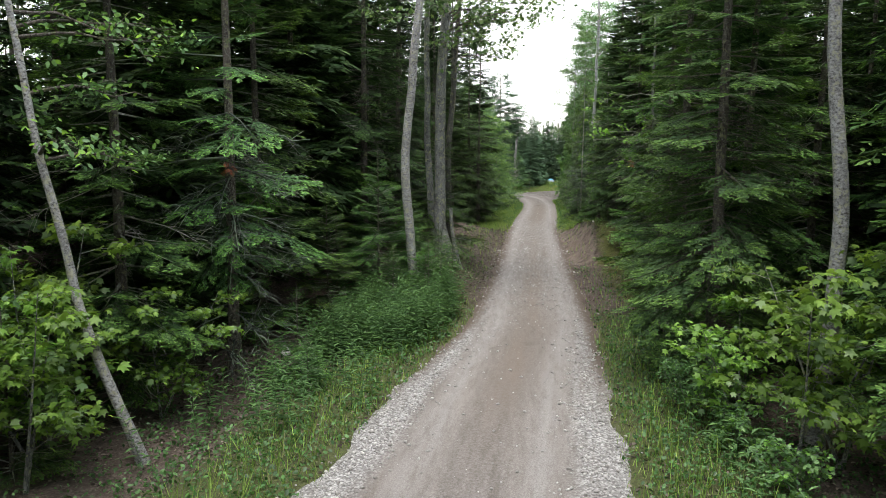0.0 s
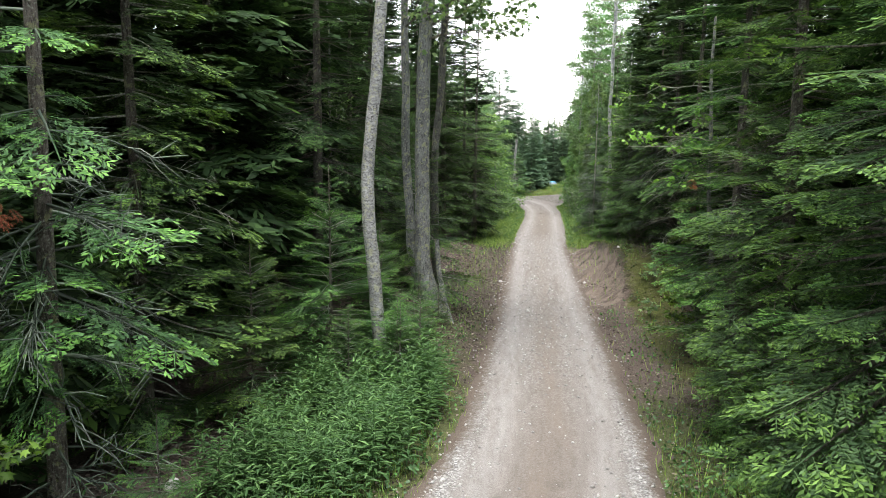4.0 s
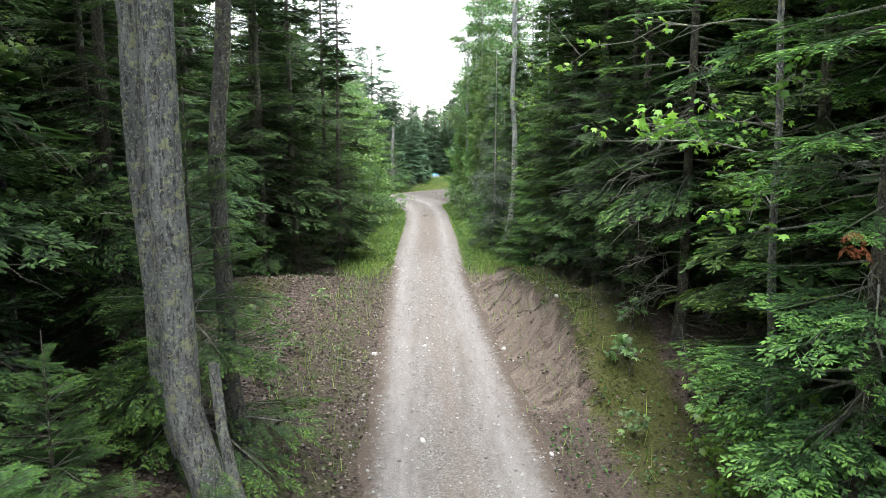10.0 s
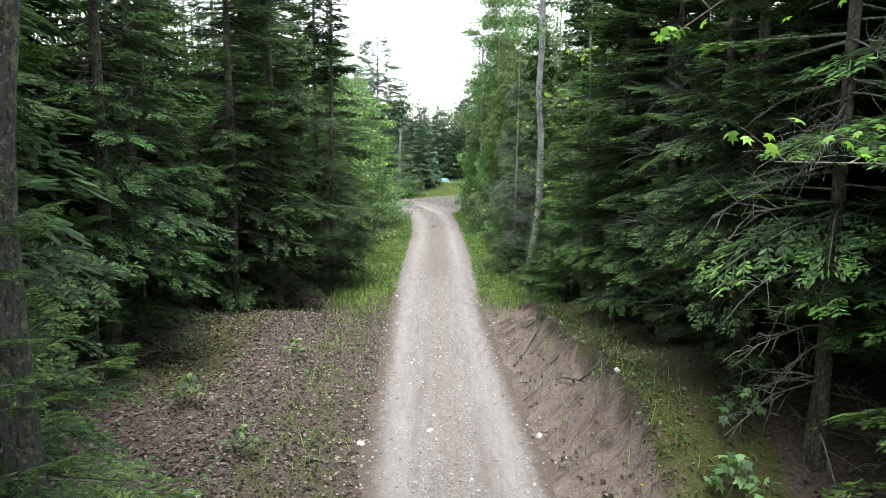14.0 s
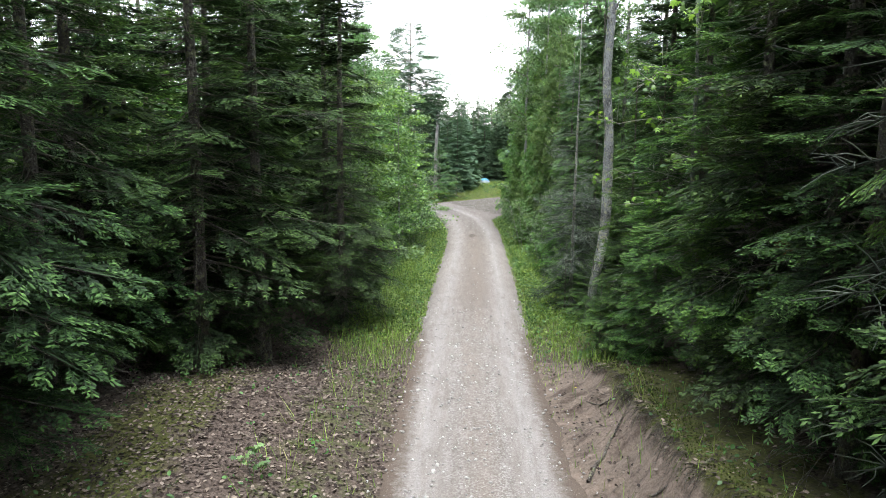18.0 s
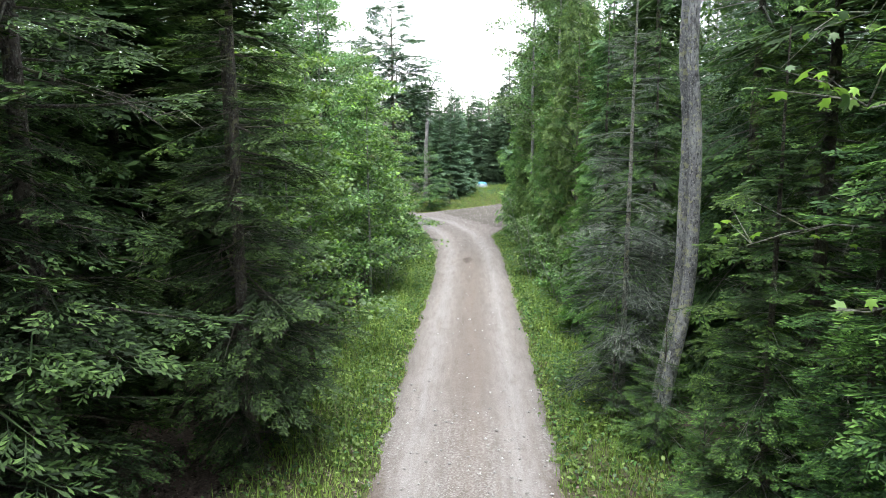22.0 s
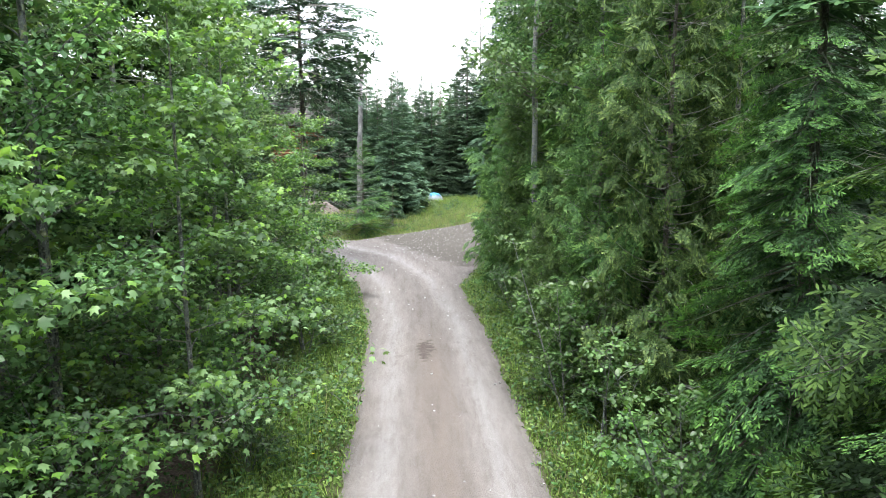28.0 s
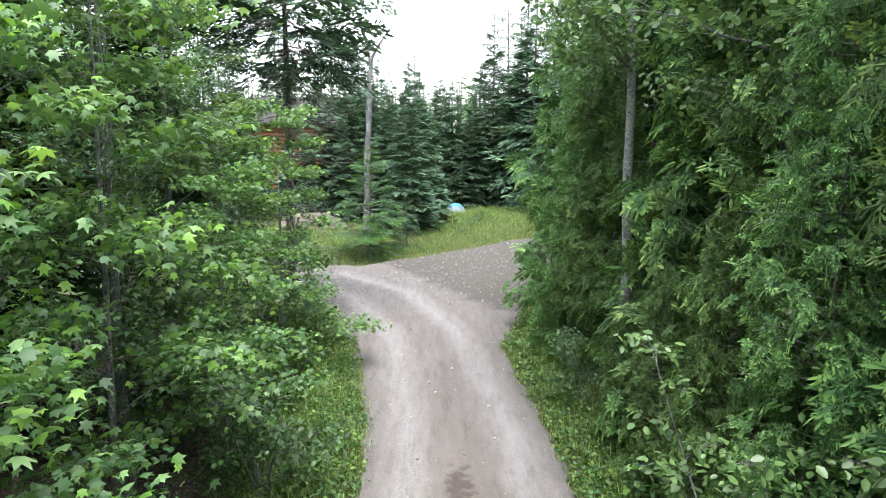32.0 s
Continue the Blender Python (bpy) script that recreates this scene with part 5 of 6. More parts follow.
for k in range(3600):
    x, y = w.uniform(-62, 62), w.uniform(-26, 128)
    if -17 < x < 15.5 and -5 < y < 99 or abs(x + 0.7) < 4.2 and y < 0 or any((x - p) ** 2 + (y - q) ** 2 < 5.5 for p, q in taken):
        continue
    taken.append((x, y))
    h, n = w.uniform(12, 19), 18
    if y > 96 and abs(x) < 30:
        h = (4.0 + 0.075 * (y - 50)) * w.uniform(0.75, 1.1)
    zz = np.sort(w.uniform(0.05, 0.97, n))
    fr = axes(w.uniform(0, 6.28, n), w.normal(-0.25, 0.15, n), 2.5 * (1 - zz) ** 0.7 + 0.5, w.normal(0, 0.2, n))
    fv, ff, fm = FRONDS_COARSE[k % 3]
    g0 = float(land(x, y))
    b.place(fv * [1, 1.2, 1], ff, fr, np.stack([np.full(n, x), np.full(n, y), zz * h + g0], 1), fm)
    b.tube([(x, y, g0 - 0.2), (x, y, h * 0.95 + g0)], [0.13, 0.03], 4, mat=2)
tagged(new("far_woods", b.mesh("far_woods", [M_FIR, M_FIR, M_BARK])), "dense conifer woods all round", "woods", kind="stuff")

# ---- beyond the bend ----
for i, (x, y, s) in enumerate([(-1.95, 80.6, 0.56), (-1.7, 83.0, 0.8), (-2.9, 85.0, 0.58), (-1.5, 87.5, 0.74), (-3.7, 88.0, 0.66), (2.7, 91.5, 1.1), (4.4, 90.0, 0.95), (0.4, 93.5, 0.78), (1.4, 89.6, 0.52), (6.5, 93.0, 1.2), (-4.6, 92.5, 0.72), (2.2, 95.0, 0.85), (-0.7, 91, 0.55), (-2.2, 94.5, 0.9),
                               (-10.2, 87.3, 0.55), (-5.4, 88.2, 0.66), (-11.5, 84, 0.7), (-12.5, 79, 0.9), (-0.2, 98, 0.68), (-5.5, 97, 0.95)]):
    plant("spruce_tree", SPRUCE[i % 2], x, y, s, i * 47, label="pointed dark spruce beyond the bend", group="spruces beyond the bend")
plant("pine_tree", PINE[0], -4.65, 68.5, 1.06, 30, label="tall open-crowned pine with dark drooping boughs above bare branches")
for x, y, s, turn in [(-6.4, 85.6, 0.72, 10), (-5.2, 86.0, 0.8, 10), (-4.9, 87.5, 0.85, 70), (-10.4, 84.6, 0.85, 30), (-11.2, 85.6, 0.8, 100), (-9.8, 79.5, 0.5, 0), (-7.2, 84.0, 0.55, 0), (-5.0, 84.0, 0.5, 50)]:
    plant("spruce_tree", SPRUCE[1], x, y, s, turn, label="bushy spruce in front of the log house", group="spruces beyond the bend")

e, path = stem("dead_snag", -3.7, 81.0, [(0.0, 0, 2.2), (0.1, 0, 5.2), (0.22, 0, 7.5)], 0.16, M_SNAG, "bleached dead tree trunk forked at the top", top=0.6)
for dx, h in ((0.98, 1.55), (-0.42, 1.7)):
    b = Build()
    s = np.linspace(0, 1, 6)
    b.tube(np.stack([0.2 + dx * s ** 1.2, 0.0 * s, 7.4 + h * s], 1), 0.085 - 0.065 * s, 7)
    b.tube([(0.2 + dx * 0.6, 0, 7.4 + h * 0.55), (0.2 + dx * 0.75, 0.1, 7.4 + h * 0.4 + 0.5)], [0.04, 0.015], 5)
    part("fork", b.mesh("fork", [M_SNAG], smooth=True), e)

# log house, covered trailer and earth mound behind the trees


def plain(name, dark, light, rough=0.7, scale=8.0, stretch=(1, 1, 1)):
    m, t, b = material(name, rough)
    n = noise_tex(t, scale, 5.0, coords(t, stretch))
    t.links.new(ramp(t, n, [(0.3, dark), (0.7, light)]), b.inputs["Base Color"])
    bump(t, b, n, 0.4, 0.02)
    return m


M_LOG = plain("stained_logs", (0.2, 0.085, 0.035), (0.36, 0.17, 0.075), 0.5, 3.0, (0.4, 3, 3))
M_ROOF = plain("dark_roofing", (0.05, 0.05, 0.045), (0.12, 0.11, 0.1), 0.85)
M_TEAL = plain("dark_green_cover", (0.008, 0.03, 0.028), (0.02, 0.06, 0.055), 0.5)
M_TARP = plain("white_tarp", (0.2, 0.24, 0.28), (0.34, 0.39, 0.44), 0.4, 4.0)
M_BLUE = plain("blue_tarp", (0.05, 0.25, 0.4), (0.1, 0.4, 0.55), 0.4, 4.0)
M_EARTH = plain("bare_earth", (0.13, 0.105, 0.09), (0.26, 0.22, 0.19), 0.95, 6.0)


def block(x0, x1, y0, y1, z0, z1, mat, soft=0.02):
    bm = bmesh.new()
    bmesh.ops.create_cube(bm, size=1, matrix=Matrix.LocRotScale(((x0 + x1) / 2, (y0 + y1) / 2, (z0 + z1) / 2), None, (x1 - x0, y1 - y0, z1 - z0)))
    bmesh.ops.bevel(bm, geom=bm.edges[:], offset=soft, segments=2, affect="EDGES")
    me = bpy.data.meshes.new("block")
    bm.to_mesh(me)
    bm.free()
    me.materials.append(mat)
    return me


house = new("log_house")
house.matrix_world = pose(-9.6, 95.0, float(land(-9.6, 95.0)), 0, 0, -8)
log_mesh = Build()
log_mesh.tube([(-3.2, 0, 0), (-1, 0, 0), (1, 0, 0), (3.2, 0, 0)], [0.135, 0.14, 0.14, 0.135], 10)
side_log = Build()
side_log.tube([(0, 0, 0), (0, 2.5, 0), (0, 5, 0)], [0.135, 0.14, 0.135], 10)
log_me, side_me = log_mesh.mesh("log", [M_LOG], True), side_log.mesh("log", [M_LOG], True)
part("foundation", block(-3.1, 3.1, 0.05, 5.0, -0.4, 0.5, M_EARTH), house, "grey foundation")
for k in range(16):
    o = part("log", log_me, house)
    o.location = (0, 0, 0.62 + 0.25 * k)
for sx in (-3.0, 3.0):
    for k in range(16):
        o = part("log", side_me, house)
        o.location = (sx, 0, 0.745 + 0.25 * k)
part("inner_wall", block(-2.95, 2.95, 0.05, 4.9, 0.4, 4.6, M_LOG), house)
roof = Build()
roof.add([(-3.7, -0.6, 4.5), (3.7, -0.6, 4.5), (3.7, 2.5, 6.2), (-3.7, 2.5, 6.2), (-3.7, 5.6, 4.5), (3.7, 5.6, 4.5),
          (-3.7, -0.6, 4.65), (3.7, -0.6, 4.65), (3.7, 2.5, 6.35), (-3.7, 2.5, 6.35), (-3.7, 5.6, 4.65), (3.7, 5.6, 4.65)],
         quads=[(0, 1, 2, 3), (3, 2, 5, 4), (6, 9, 8, 7), (9, 10, 11, 8), (0, 6, 7, 1), (4, 5, 11, 10), (1, 7, 8, 2), (2, 8, 11, 5), (0, 3, 9, 6), (3, 4, 10, 9)])
part("roof", roof.mesh("roof", [M_ROOF]), house, "dark shingle roof")
tagged(house, "orange-stained log house half hidden by trees", "house")

trailer = new("covered_trailer")
trailer.matrix_world = pose(-8.1, 90.5, float(land(-8.1, 90.5)), 0, 0, 6)
part("cover", block(-1.3, 1.3, -0.8, 0.8, 0.35, 1.75, M_TEAL, 0.14), trailer, "dark green tarpaulin cover")
part("frame", block(-1.4, 1.4, -0.7, 0.7, 0.25, 0.36, M_ROOF), trailer)
wheel = Build()
wheel.tube([(0, -0.1, 0), (0, -0.09, 0), (0, 0.09, 0), (0, 0.1, 0)], [0.02, 0.27, 0.27, 0.02], 16)
wheel_me = wheel.mesh("wheel", [M_ROOF], True)
for wx in (-0.35, 0.35):
    o = part("wheel", wheel_me, trailer)
    o.location = (wx, -0.82, 0.27)
    hub = Build()
    hub.tube([(0, -0.13, 0), (0, -0.125, 0), (0, -0.09, 0)], [0.02, 0.13, 0.14], 14)
    part("rim", hub.mesh("rim", [M_TARP], True), o, "pale wheel rim")
tagged(trailer, "low trailer under a dark green cover", "trailer")


def mound(name, x, y, rx, ry, h, mats, label, category, split=None, seed=0):
    u, v = np.meshgrid(np.linspace(0, 2 * math.pi, 29)[:-1], np.linspace(0, 1, 11), indexing="xy")
    rr = 1 + 0.12 * np.sin(3 * u + seed) + 0.07 * np.sin(7 * u + 2 * seed)
    px, py = rx * v * rr * np.cos(u), ry * v * rr * np.sin(u)
    pz = h * np.minimum(1, 1.25 * (1 - v ** 3)) * (1 + 0.1 * np.sin(4 * u + 9 * v)) - 0.06 * v
    b = Build()
    i, j = np.meshgrid(np.arange(10), np.arange(28), indexing="ij")
    k = (j + 1) % 28
    q = np.stack([i * 28 + j, (i + 1) * 28 + j, (i + 1) * 28 + k, i * 28 + k], -1).reshape(-1, 4)
    m = np.zeros(len(q), int)
    if split is not None:
        m = (np.stack([px, py, pz], -1).reshape(-1, 3)[q].mean(axis=1)[:, 2] > split).astype(int)
    b.add(np.stack([px, py, pz], -1).reshape(-1, 3), quads=q, mat=m)
    o = new(name, b.mesh(name, mats, True))
    o.matrix_world = pose(x, y, float(land(x, y)))
    return tagged(o, label, category)


mound("tarp_heap", 0.35, 86.6, 0.48, 0.45, 0.48, [M_TARP, M_BLUE], "small heap under a white and blue tarpaulin in the grass", "tarp", 0.36, 1)
mound("earth_mound", -6.5, 82.6, 1.5, 1.0, 0.55, [M_EARTH], "low bank of bare brown earth by the drive", "mound", None, 2)

# ---- sticks, roots, rocks ----


def stick(name, pts, r0, label, mat=None, twigs=0):
    p = np.array(pts, float)
    p[:, 2] += [float(land(a, c)) for a, c in p[:, :2]]
    e = new(name)
    e.location = p[0]
    t = np.linspace(0, 1, 9)
    path = np.stack([np.interp(t, np.linspace(0, 1, len(p)), p[:, k]) for k in range(3)], 1) - p[0]
    path[1:-1] += np.random.default_rng(len(name) + int(p[0, 1] * 10)).normal(0, r0 * 0.5, (7, 3))
    b = Build()
    b.tube(path, np.linspace(r0, r0 * 0.45, 9), 6)
    b.tube([path[4], path[4] + [0.12, 0.1, 0.06], path[4] + [0.22, 0.22, 0.1]], [r0 * 0.5, r0 * 0.35, r0 * 0.15], 5)
    part("shaft", b.mesh("shaft", [mat or M_TWIG], True), e)
    return tagged(e, label, "branch")


stick("fallen_stick", [(0.85, 32.6, 0.03), (1.2, 33.2, 0.05), (1.5, 33.6, 0.06)], 0.03, "dark broken stick lying on the sandy bank", M_BARK)
stick("root", [(1.9, 31.0, 0.08), (1.4, 31.4, 0.03), (1.05, 31.9, 0.01)], 0.022, "bare root hanging down the sandy bank", M_BARK)
stick("root", [(2.0, 29.2, 0.1), (1.6, 29.9, 0.03), (1.3, 30.8, 0.0)], 0.025, "bare root hanging down the sandy bank", M_BARK)
stick("root", [(1.8, 34.3, 0.08), (1.4, 34.8, 0.03), (1.15, 35.2, 0.0)], 0.018, "bare root hanging down the sandy bank", M_BARK)
stick("fallen_stick", [(-2.6, 27.9, 0.03), (-2.2, 28.0, 0.05), (-1.95, 28.3, 0.03)], 0.012, "thin dead stick on the leaf litter")
stick("fallen_log", [(4.6, 10.6, 0.25), (5.6, 10.3, 0.3), (6.6, 9.9, 0.35)], 0.06, "dead grey log lying under the young maples", M_TWIG)
stick("fallen_stick", [(-3.6, 43.2, 0.1), (-4.4, 43.9, 0.12), (-5.2, 44.4, 0.1)], 0.03, "pale dead branch among the ferns")
stick("fallen_stick", [(-3.9, 56.4, 0.25), (-3.2, 57.4, 0.2), (-2.9, 58.3, 0.1)], 0.02, "pale dead branch among the ferns")
ico = bmesh.new()
bmesh.ops.create_icosphere(ico, subdivisions=2, radius=1)
for vert in ico.verts:
    vert.co *= 1 + 0.22 * noise.noise(vert.co * 1.7) + 0.06 * noise.noise(vert.co * 5)
rock_me = bpy.data.meshes.new("rock")
ico.to_mesh(rock_me)
ico.free()
rock_me.materials.append(M_STONE)
for x, y, s in [(-0.86, 29.24, 0.08), (0.85, 29.2, 0.07), (-1.9, 28.9, 0.075), (-0.89, 24.4, 0.07), (-1.87, 39.27, 0.085), (-1.25, 32.8, 0.055), (1.81, 28.4, 0.05), (-1.07, 38.7, 0.045), (-3.5, 26.3, 0.06), (-0.8, 29.9, 0.04), (-0.3, 27.6, 0.05), (-5.6, 14.4, 0.14), (-4.9, 19.4, 0.16), (-1.2, 33.0, 0.045), (0.3, 31.0, 0.04),
                (-1.0, 21.0, 0.04), (0.95, 24.0, 0.05), (-1.7, 36.0, 0.05), (0.55, 38.2, 0.05), (-1.8, 44.5, 0.045)]:
    o = new("rock", rock_me)
    zz = max(float(land(x, y)), float(road_top(np.array(x), np.array(y)))) if abs(x) < 1.8 else float(land(x, y))
    o.matrix_world = pose(x, y, zz + s * 0.15, x * 50, y * 30, x * 90) @ Matrix.Diagonal((s, s * 0.8, s * 0.6, 1))
    tagged(o, "pale rounded field stone" if s < 0.1 else "grey boulder half sunk in the ground", "stone", "stones along the lane")

# ---- stuff on the ground ----
g = np.random.default_rng(23)


def scatter(n, x0, x1, y0, y1, keep):
    x, y = g.uniform(x0, x1, n), g.uniform(y0, y1, n)
    d, lat = road_distance(x, y)
    ok = g.random(n) < keep(x, y, d)
    return x[ok], y[ok]


def stuff(name, b, mats, label, category):
    return tagged(new(name, b.mesh(name, mats)), label, category, kind="stuff")


# grass along the verges
b = Build()
xa, ya = scatter(110000, -12, 6, 73, 92, lambda x, y, d: ((d > 0.02) + 0.12 * (x > -0.4) * (y > 73.5)) * (1 - smooth(6, 11, d)))
x, y = scatter(240000, -7, 5, 2, 92, lambda x, y, d: (d > 0.02) * (1 - smooth(0.9, 2.4 + 3 * smooth(70, 74, y), d)) * np.maximum(bump_y(y, 37.5, 92, 2), 0.55 * (1 - smooth(13, 19, y)) + 0.08))
x, y = np.r_[x, xa], np.r_[y, ya]
n = len(x)
h = g.uniform(0.1, 0.34, n) * (0.6 + 0.6 * smooth(0.1, 0.8, road_distance(x, y)[0])) * (1 + 0.35 * bump_y(y, 43, 68, 3) * smooth(0.2, 0.7, road_distance(x, y)[0]))
yaw, lean = g.uniform(0, 6.28, n), g.uniform(0.1, 0.8, n)
blade = np.array([(-0.5, 0, 0), (0.5, 0, 0), (0.35, 0, 0.55), (-0.35, 0, 0.55), (0, 0, 1)])
fr = np.zeros((n, 3, 3))
h = h * (1 - 0.2 * smooth(72, 75, y))
fr[:, 0, 0], fr[:, 0, 1] = np.cos(yaw) * 0.011, np.sin(yaw) * 0.011
fr[:, 1, 2] = 1
fr[:, 2] = np.stack([-np.sin(yaw) * lean * h, np.cos(yaw) * lean * h, h], 1)
dry = g.random(n) < 0.08 + 0.45 * smooth(72, 75, y) * (1 - smooth(2, 5, road_distance(x, y)[0]))
for sel, mat in ((~dry, 0), (dry, 1)):
    b.place(blade, np.array([(0, 1, 2), (0, 2, 3), (3, 2, 4)]), fr[sel], np.stack([x, y, land(x, y) - 0.02], 1)[sel], np.full(3, mat))
stuff("grass", b, [M_GRASS, M_GRASS_DRY], "long green grass on the verges", "grass")

# low herbs and ferns
b = Build()
x, y = scatter(60000, -8.5, 6.5, 3, 90, lambda x, y, d: (d > 0.15) * np.clip(0.9 * (1 - smooth(1.4, 5.2, d)) * (1 - smooth(14, 18, y)) + 0.8 * bump_y(y, 41, 72, 3) * (1 - smooth(1.2, 5.5, d)) + 0.25 * smooth(72, 75, y) * (1 - smooth(4, 9, d)) + 0.06 * (d > 0.4) + 0.12 * (x > 0) * (d < 3) * (1 - 0.8 * bump_y(y, 25, 38, 1)), 0, 1) * (1 - np.clip(sandy(x, y), 0, 1)))
n = len(x)
pts = np.repeat(np.stack([x, y, land(x, y)], 1), 6, 0) + g.normal(0, 0.085, (n * 6, 3)) * [1, 1, 0] + np.stack([np.zeros(n * 6), np.zeros(n * 6), g.uniform(0.03, 0.22, n * 6)], 1)
leaves_at(b, g, pts, 0.054, LEAF_OVAL, 0, 0.5, 0.5)
stuff("low_herbs", b, [M_HERB], "low broad-leaved herbs on the forest floor", "plants")

# clover and wayside herbs along the second half
b = Build()
x, y = scatter(52000, -5, 4, 36, 72, lambda x, y, d: (d > 0.08) * (1 - smooth(1.2, 2.4, d)) * bump_y(y, 40, 69, 2) * (0.5 + 0.5 * (wave(x * 2, y * 2, 1.3) > -0.3)))
n = len(x)
pts = np.repeat(np.stack([x, y, land(x, y)], 1), 3, 0) + g.normal(0, 0.05, (n * 3, 3)) * [1, 1, 0]
pts[:, 2] += g.uniform(0.04, 0.3, n * 3) * np.repeat(0.5 + 0.5 * smooth(0.2, 0.9, road_distance(x, y)[0]), 3)
leaves_at(b, g, pts, 0.06, LEAF_OVAL, 0, 0.5, 0.5)
stuff("clover", b, [M_CLOVER], "bright clover and wayside herbs on the verges", "plants")

# tall forbs by the entrance and the bend
b = Build()
xa, ya = scatter(3600, -6.5, -1.8, 7, 18.5, lambda x, y, d: bump_y(d, 0.5, 3.0, 0.3) * bump_y(y, 9, 18.6, 1.0) * (0.1 + 0.9 * smooth(13, 14.5, y)) * (0.35 + 0.65 * (wave(x * 1.6, y * 1.6, 1.5) > -0.15)))
x, y = scatter(4200, -7, 4, 6, 70, lambda x, y, d: 0.25 * bump_y(d, 0.5, 1.8, 0.3) * bump_y(y, 44, 64, 2) + 0.5 * (x > 0) * bump_y(d, 1.0, 2.0, 0.3) * bump_y(y, 7, 12, 1))
for px, py in zip(np.r_[xa, x], np.r_[ya, y]):
    hh = g.uniform(0.55, 1.0) * (1.25 if py < 19 else 0.85)
    base = np.array([px, py, float(land(px, py))])
    k = 20
    t = np.linspace(0.15, 1, k)
    tilt = g.normal(0, 0.1, 2)
    p = base + np.stack([tilt[0] * t * hh, tilt[1] * t * hh, t * hh], 1)
    fr = axes(np.arange(k) * 2.4 + g.uniform(0, 6), 0.5 - 0.6 * (1 - t) + 0 * t, 0.21 * (1.15 - 0.55 * t) * g.uniform(0.8, 1.2, k), np.zeros(k))
    b.place(LEAF_LANCE[0], LEAF_LANCE[1], fr, p, np.zeros(2, int))
    b.tube([base, p[-1]], [0.004, 0.002], 3)
stuff("tall_forbs", b, [M_FORB], "tall leafy forbs in a thick patch", "plants")

# fallen leaves
b = Build()
x, y = scatter(220000, -10, 7, 8, 46, lambda x, y, d: (d > -0.15) * (0.25 + 0.75 * bump_y(y, 19, 39, 3) * (x < 0)) * smooth(-0.2, 0.4, d))
fr = axes(g.uniform(0, 6.28, len(x)), g.normal(0, 0.25, len(x)), g.uniform(0.03, 0.08, len(x)), g.normal(0, 0.35, len(x)))
b.place(LEAF_OVAL[0], LEAF_OVAL[1], fr, np.stack([x, y, land(x, y) + 0.012], 1), np.zeros(4, int))
stuff("fallen_leaves", b, [M_LITTER], "brown and purplish fallen leaves", "leaf litter")

# loose stones
b = Build()
stone_v = np.array([(1, 0, 0), (0, 0.8, 0), (-1, 0.1, 0), (0, -0.9, 0), (0.1, 0, 0.7), (0, 0.1, -0.6), (0.6, 0.5, 0.35), (-0.6, -0.4, 0.4)])
stone_f = np.array([(0, 6, 4), (6, 1, 4), (1, 2, 4), (2, 7, 4), (7, 3, 4), (3, 0, 4), (0, 1, 6), (2, 3, 7), (1, 0, 5), (2, 1, 5), (3, 2, 5), (0, 3, 5)])
x, y = scatter(150000, -4.5, 3, 4, 90, lambda x, y, d: (d < 0.35) * np.clip(0.12 - 0.08 * (1 - smooth(14, 19, y)) + 0.95 * np.exp(-((d + 0.25) / 0.32) ** 2) * (1 - smooth(12, 18, y)) + 0.14 * bump_y(y, 19, 40, 3) - 0.1 * bump_y(y, 43, 68, 2) + 0.12 * smooth(68, 74, y) * (x > -1), 0, 1))
sz = 0.006 + 0.034 * g.random(len(x)) ** (2.2 + 1.8 * smooth(13, 19, y))
fr = axes(g.uniform(0, 6.28, len(x)), g.normal(0, 0.3, len(x)), sz, g.normal(0, 0.3, len(x)))
z = np.maximum(road_top(x, y), land(x, y))
b.place(stone_v, stone_f, fr, np.stack([x, y, z + sz * 0.2], 1), np.zeros(12, int))
stuff("loose_gravel", b, [M_STONE], "loose pale gravel stones on the lane", "gravel")

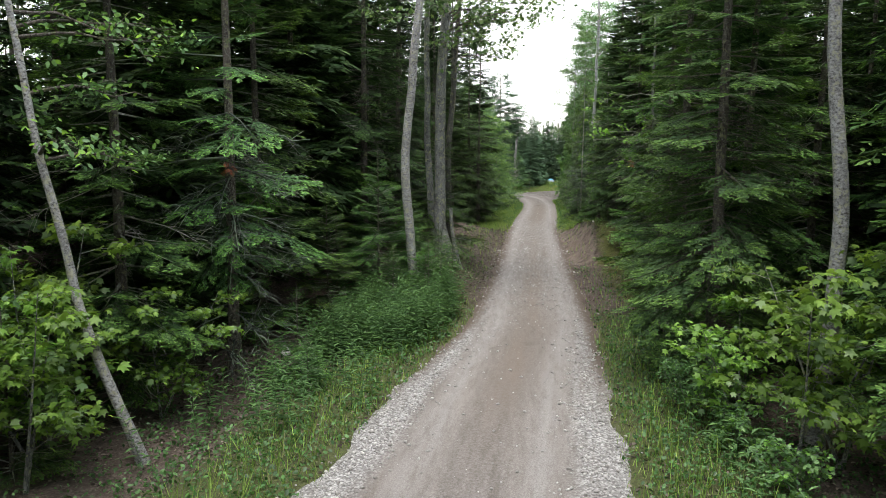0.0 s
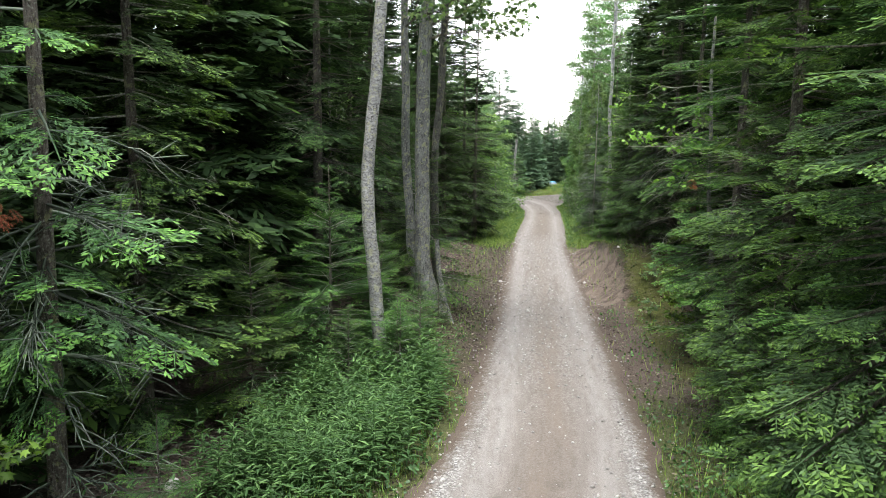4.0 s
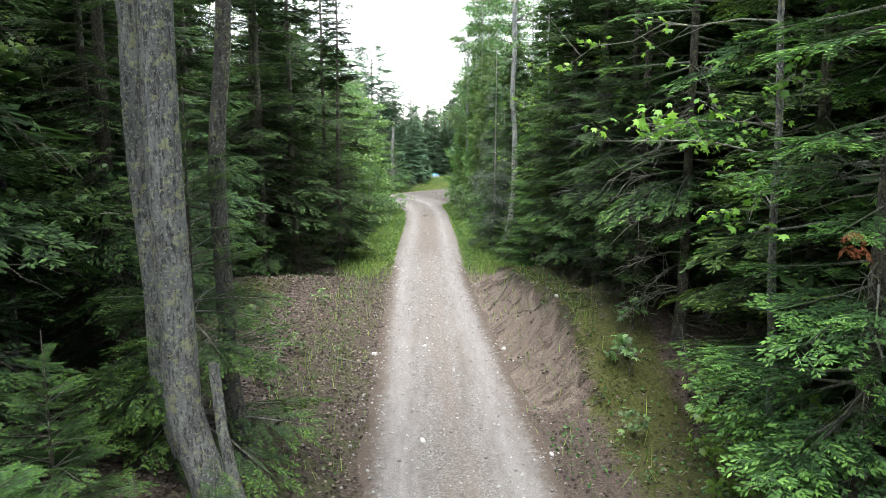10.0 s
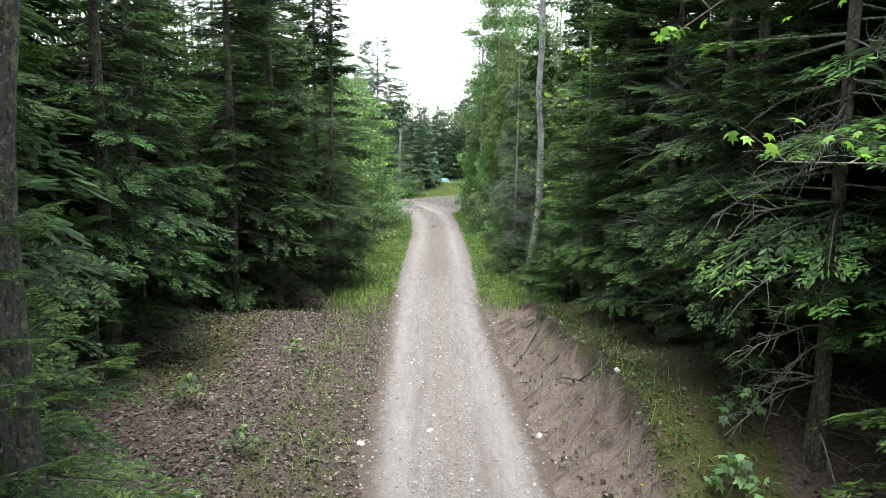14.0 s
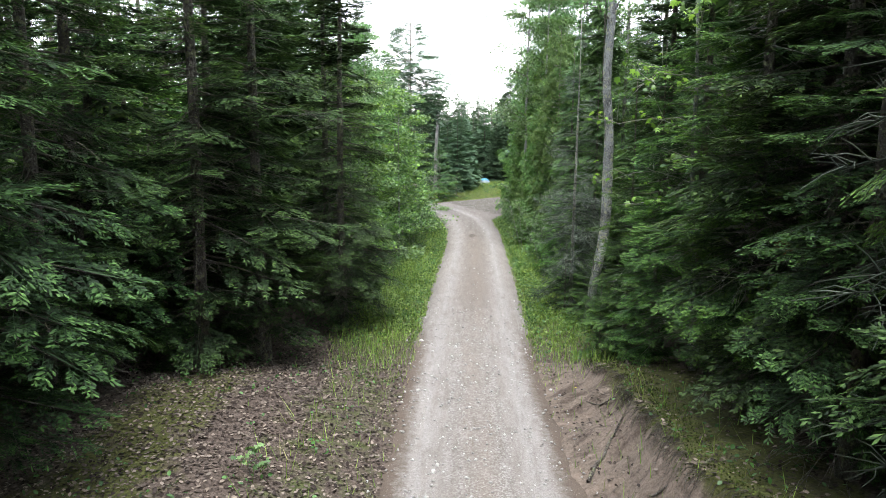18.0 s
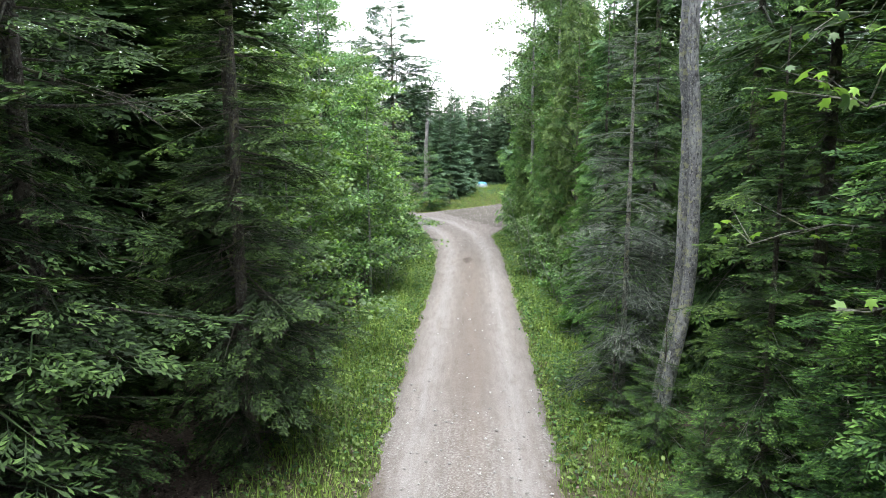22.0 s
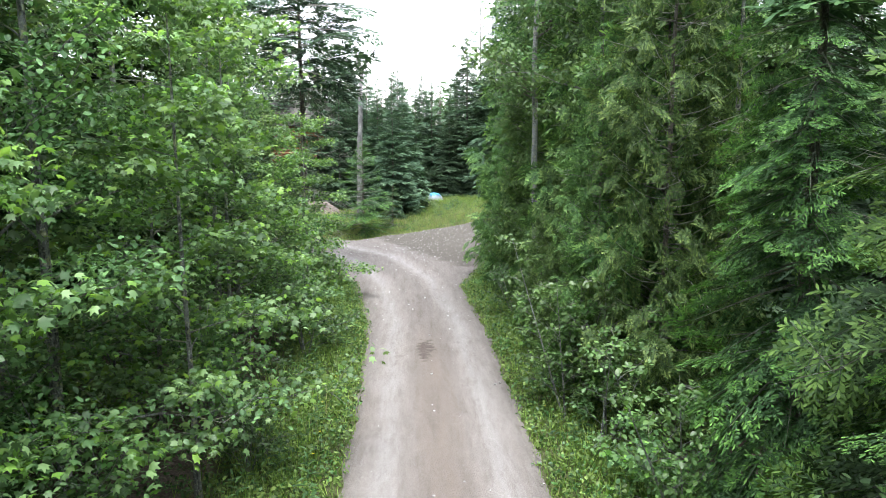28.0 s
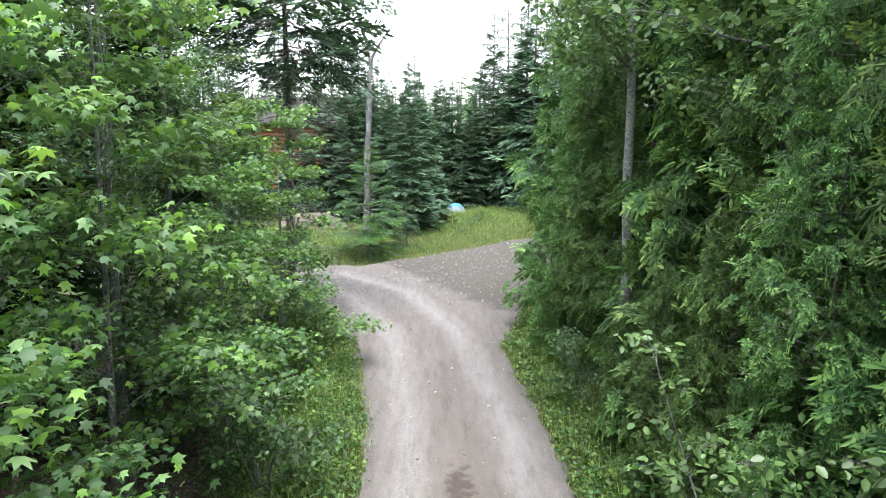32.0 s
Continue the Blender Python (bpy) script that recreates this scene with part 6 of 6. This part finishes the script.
# roots and moss hanging over the lip of the bank
b = Build()
n = 380
y = g.uniform(25.4, 37.4, n)
x = np.empty(n)
for i in range(n):
    xs = np.linspace(0.6, 3.0, 60)
    x[i] = xs[np.argmin(np.abs(road_distance(xs, np.full(60, y[i]))[0] + 0.16 * wave(xs * 2, np.full(60, y[i] * 2.2), 1.0) - 1.1))]
zt = land(x + 0.12, y)
for i in range(n):
    ln = g.uniform(0.08, 0.35)
    p0 = np.array([x[i] + 0.12, y[i], zt[i] + 0.01])
    b.tube([p0, p0 + [-0.16, g.normal(0, 0.05), -0.03], p0 + [-0.2 - ln * 0.3, g.normal(0, 0.12), -ln]], [0.006, 0.005, 0.002], 3)
stuff("hanging_roots", b, [M_BARK], "fine dark roots hanging over the lip of the sandy bank", "roots")
b = Build()
pts = np.stack([x + g.uniform(0.0, 0.5, n), y, land(x + 0.2, y) + 0.02], 1)
pts = np.repeat(pts, 16, 0) + g.normal(0, 0.09, (n * 16, 3)) * [1, 1, 0.3]
pts[:, 2] = land(pts[:, 0], pts[:, 1]) + g.uniform(0, 0.05, len(pts))
leaves_at(b, g, pts, 0.026, LEAF_OVAL, 0, 0.7, 0.5)
stuff("moss_tufts", b, [M_MOSS], "moss tufts along the top of the bank", "moss")

# yellow and white wayside flowers
b = Build()
x, y = scatter(700, -5, 4, 20, 66, lambda x, y, d: bump_y(d, 0.3, 1.6, 0.3) * np.maximum(0.35 * bump_y(y, 41, 64, 2), 0.12 * (x > 0)))
pts = np.repeat(np.stack([x, y, land(x, y) + g.uniform(0.15, 0.4, len(x))], 1), 5, 0)
yaw = np.tile(np.arange(5) * 1.2566, len(x))
b.place(LEAF_OVAL[0], LEAF_OVAL[1], axes(yaw, np.full(len(yaw), 0.2), np.full(len(yaw), 0.02), np.zeros(len(yaw))), pts, np.zeros(4, int))
for i in range(len(x)):
    p = pts[i * 5]
    b.tube([(p[0], p[1], float(land(p[0], p[1]))), p], [0.003, 0.002], 3, mat=1)
stuff("wayside_flowers", b, [M_FLOWER, M_HERB], "small yellow flowers in the verge", "flowers")
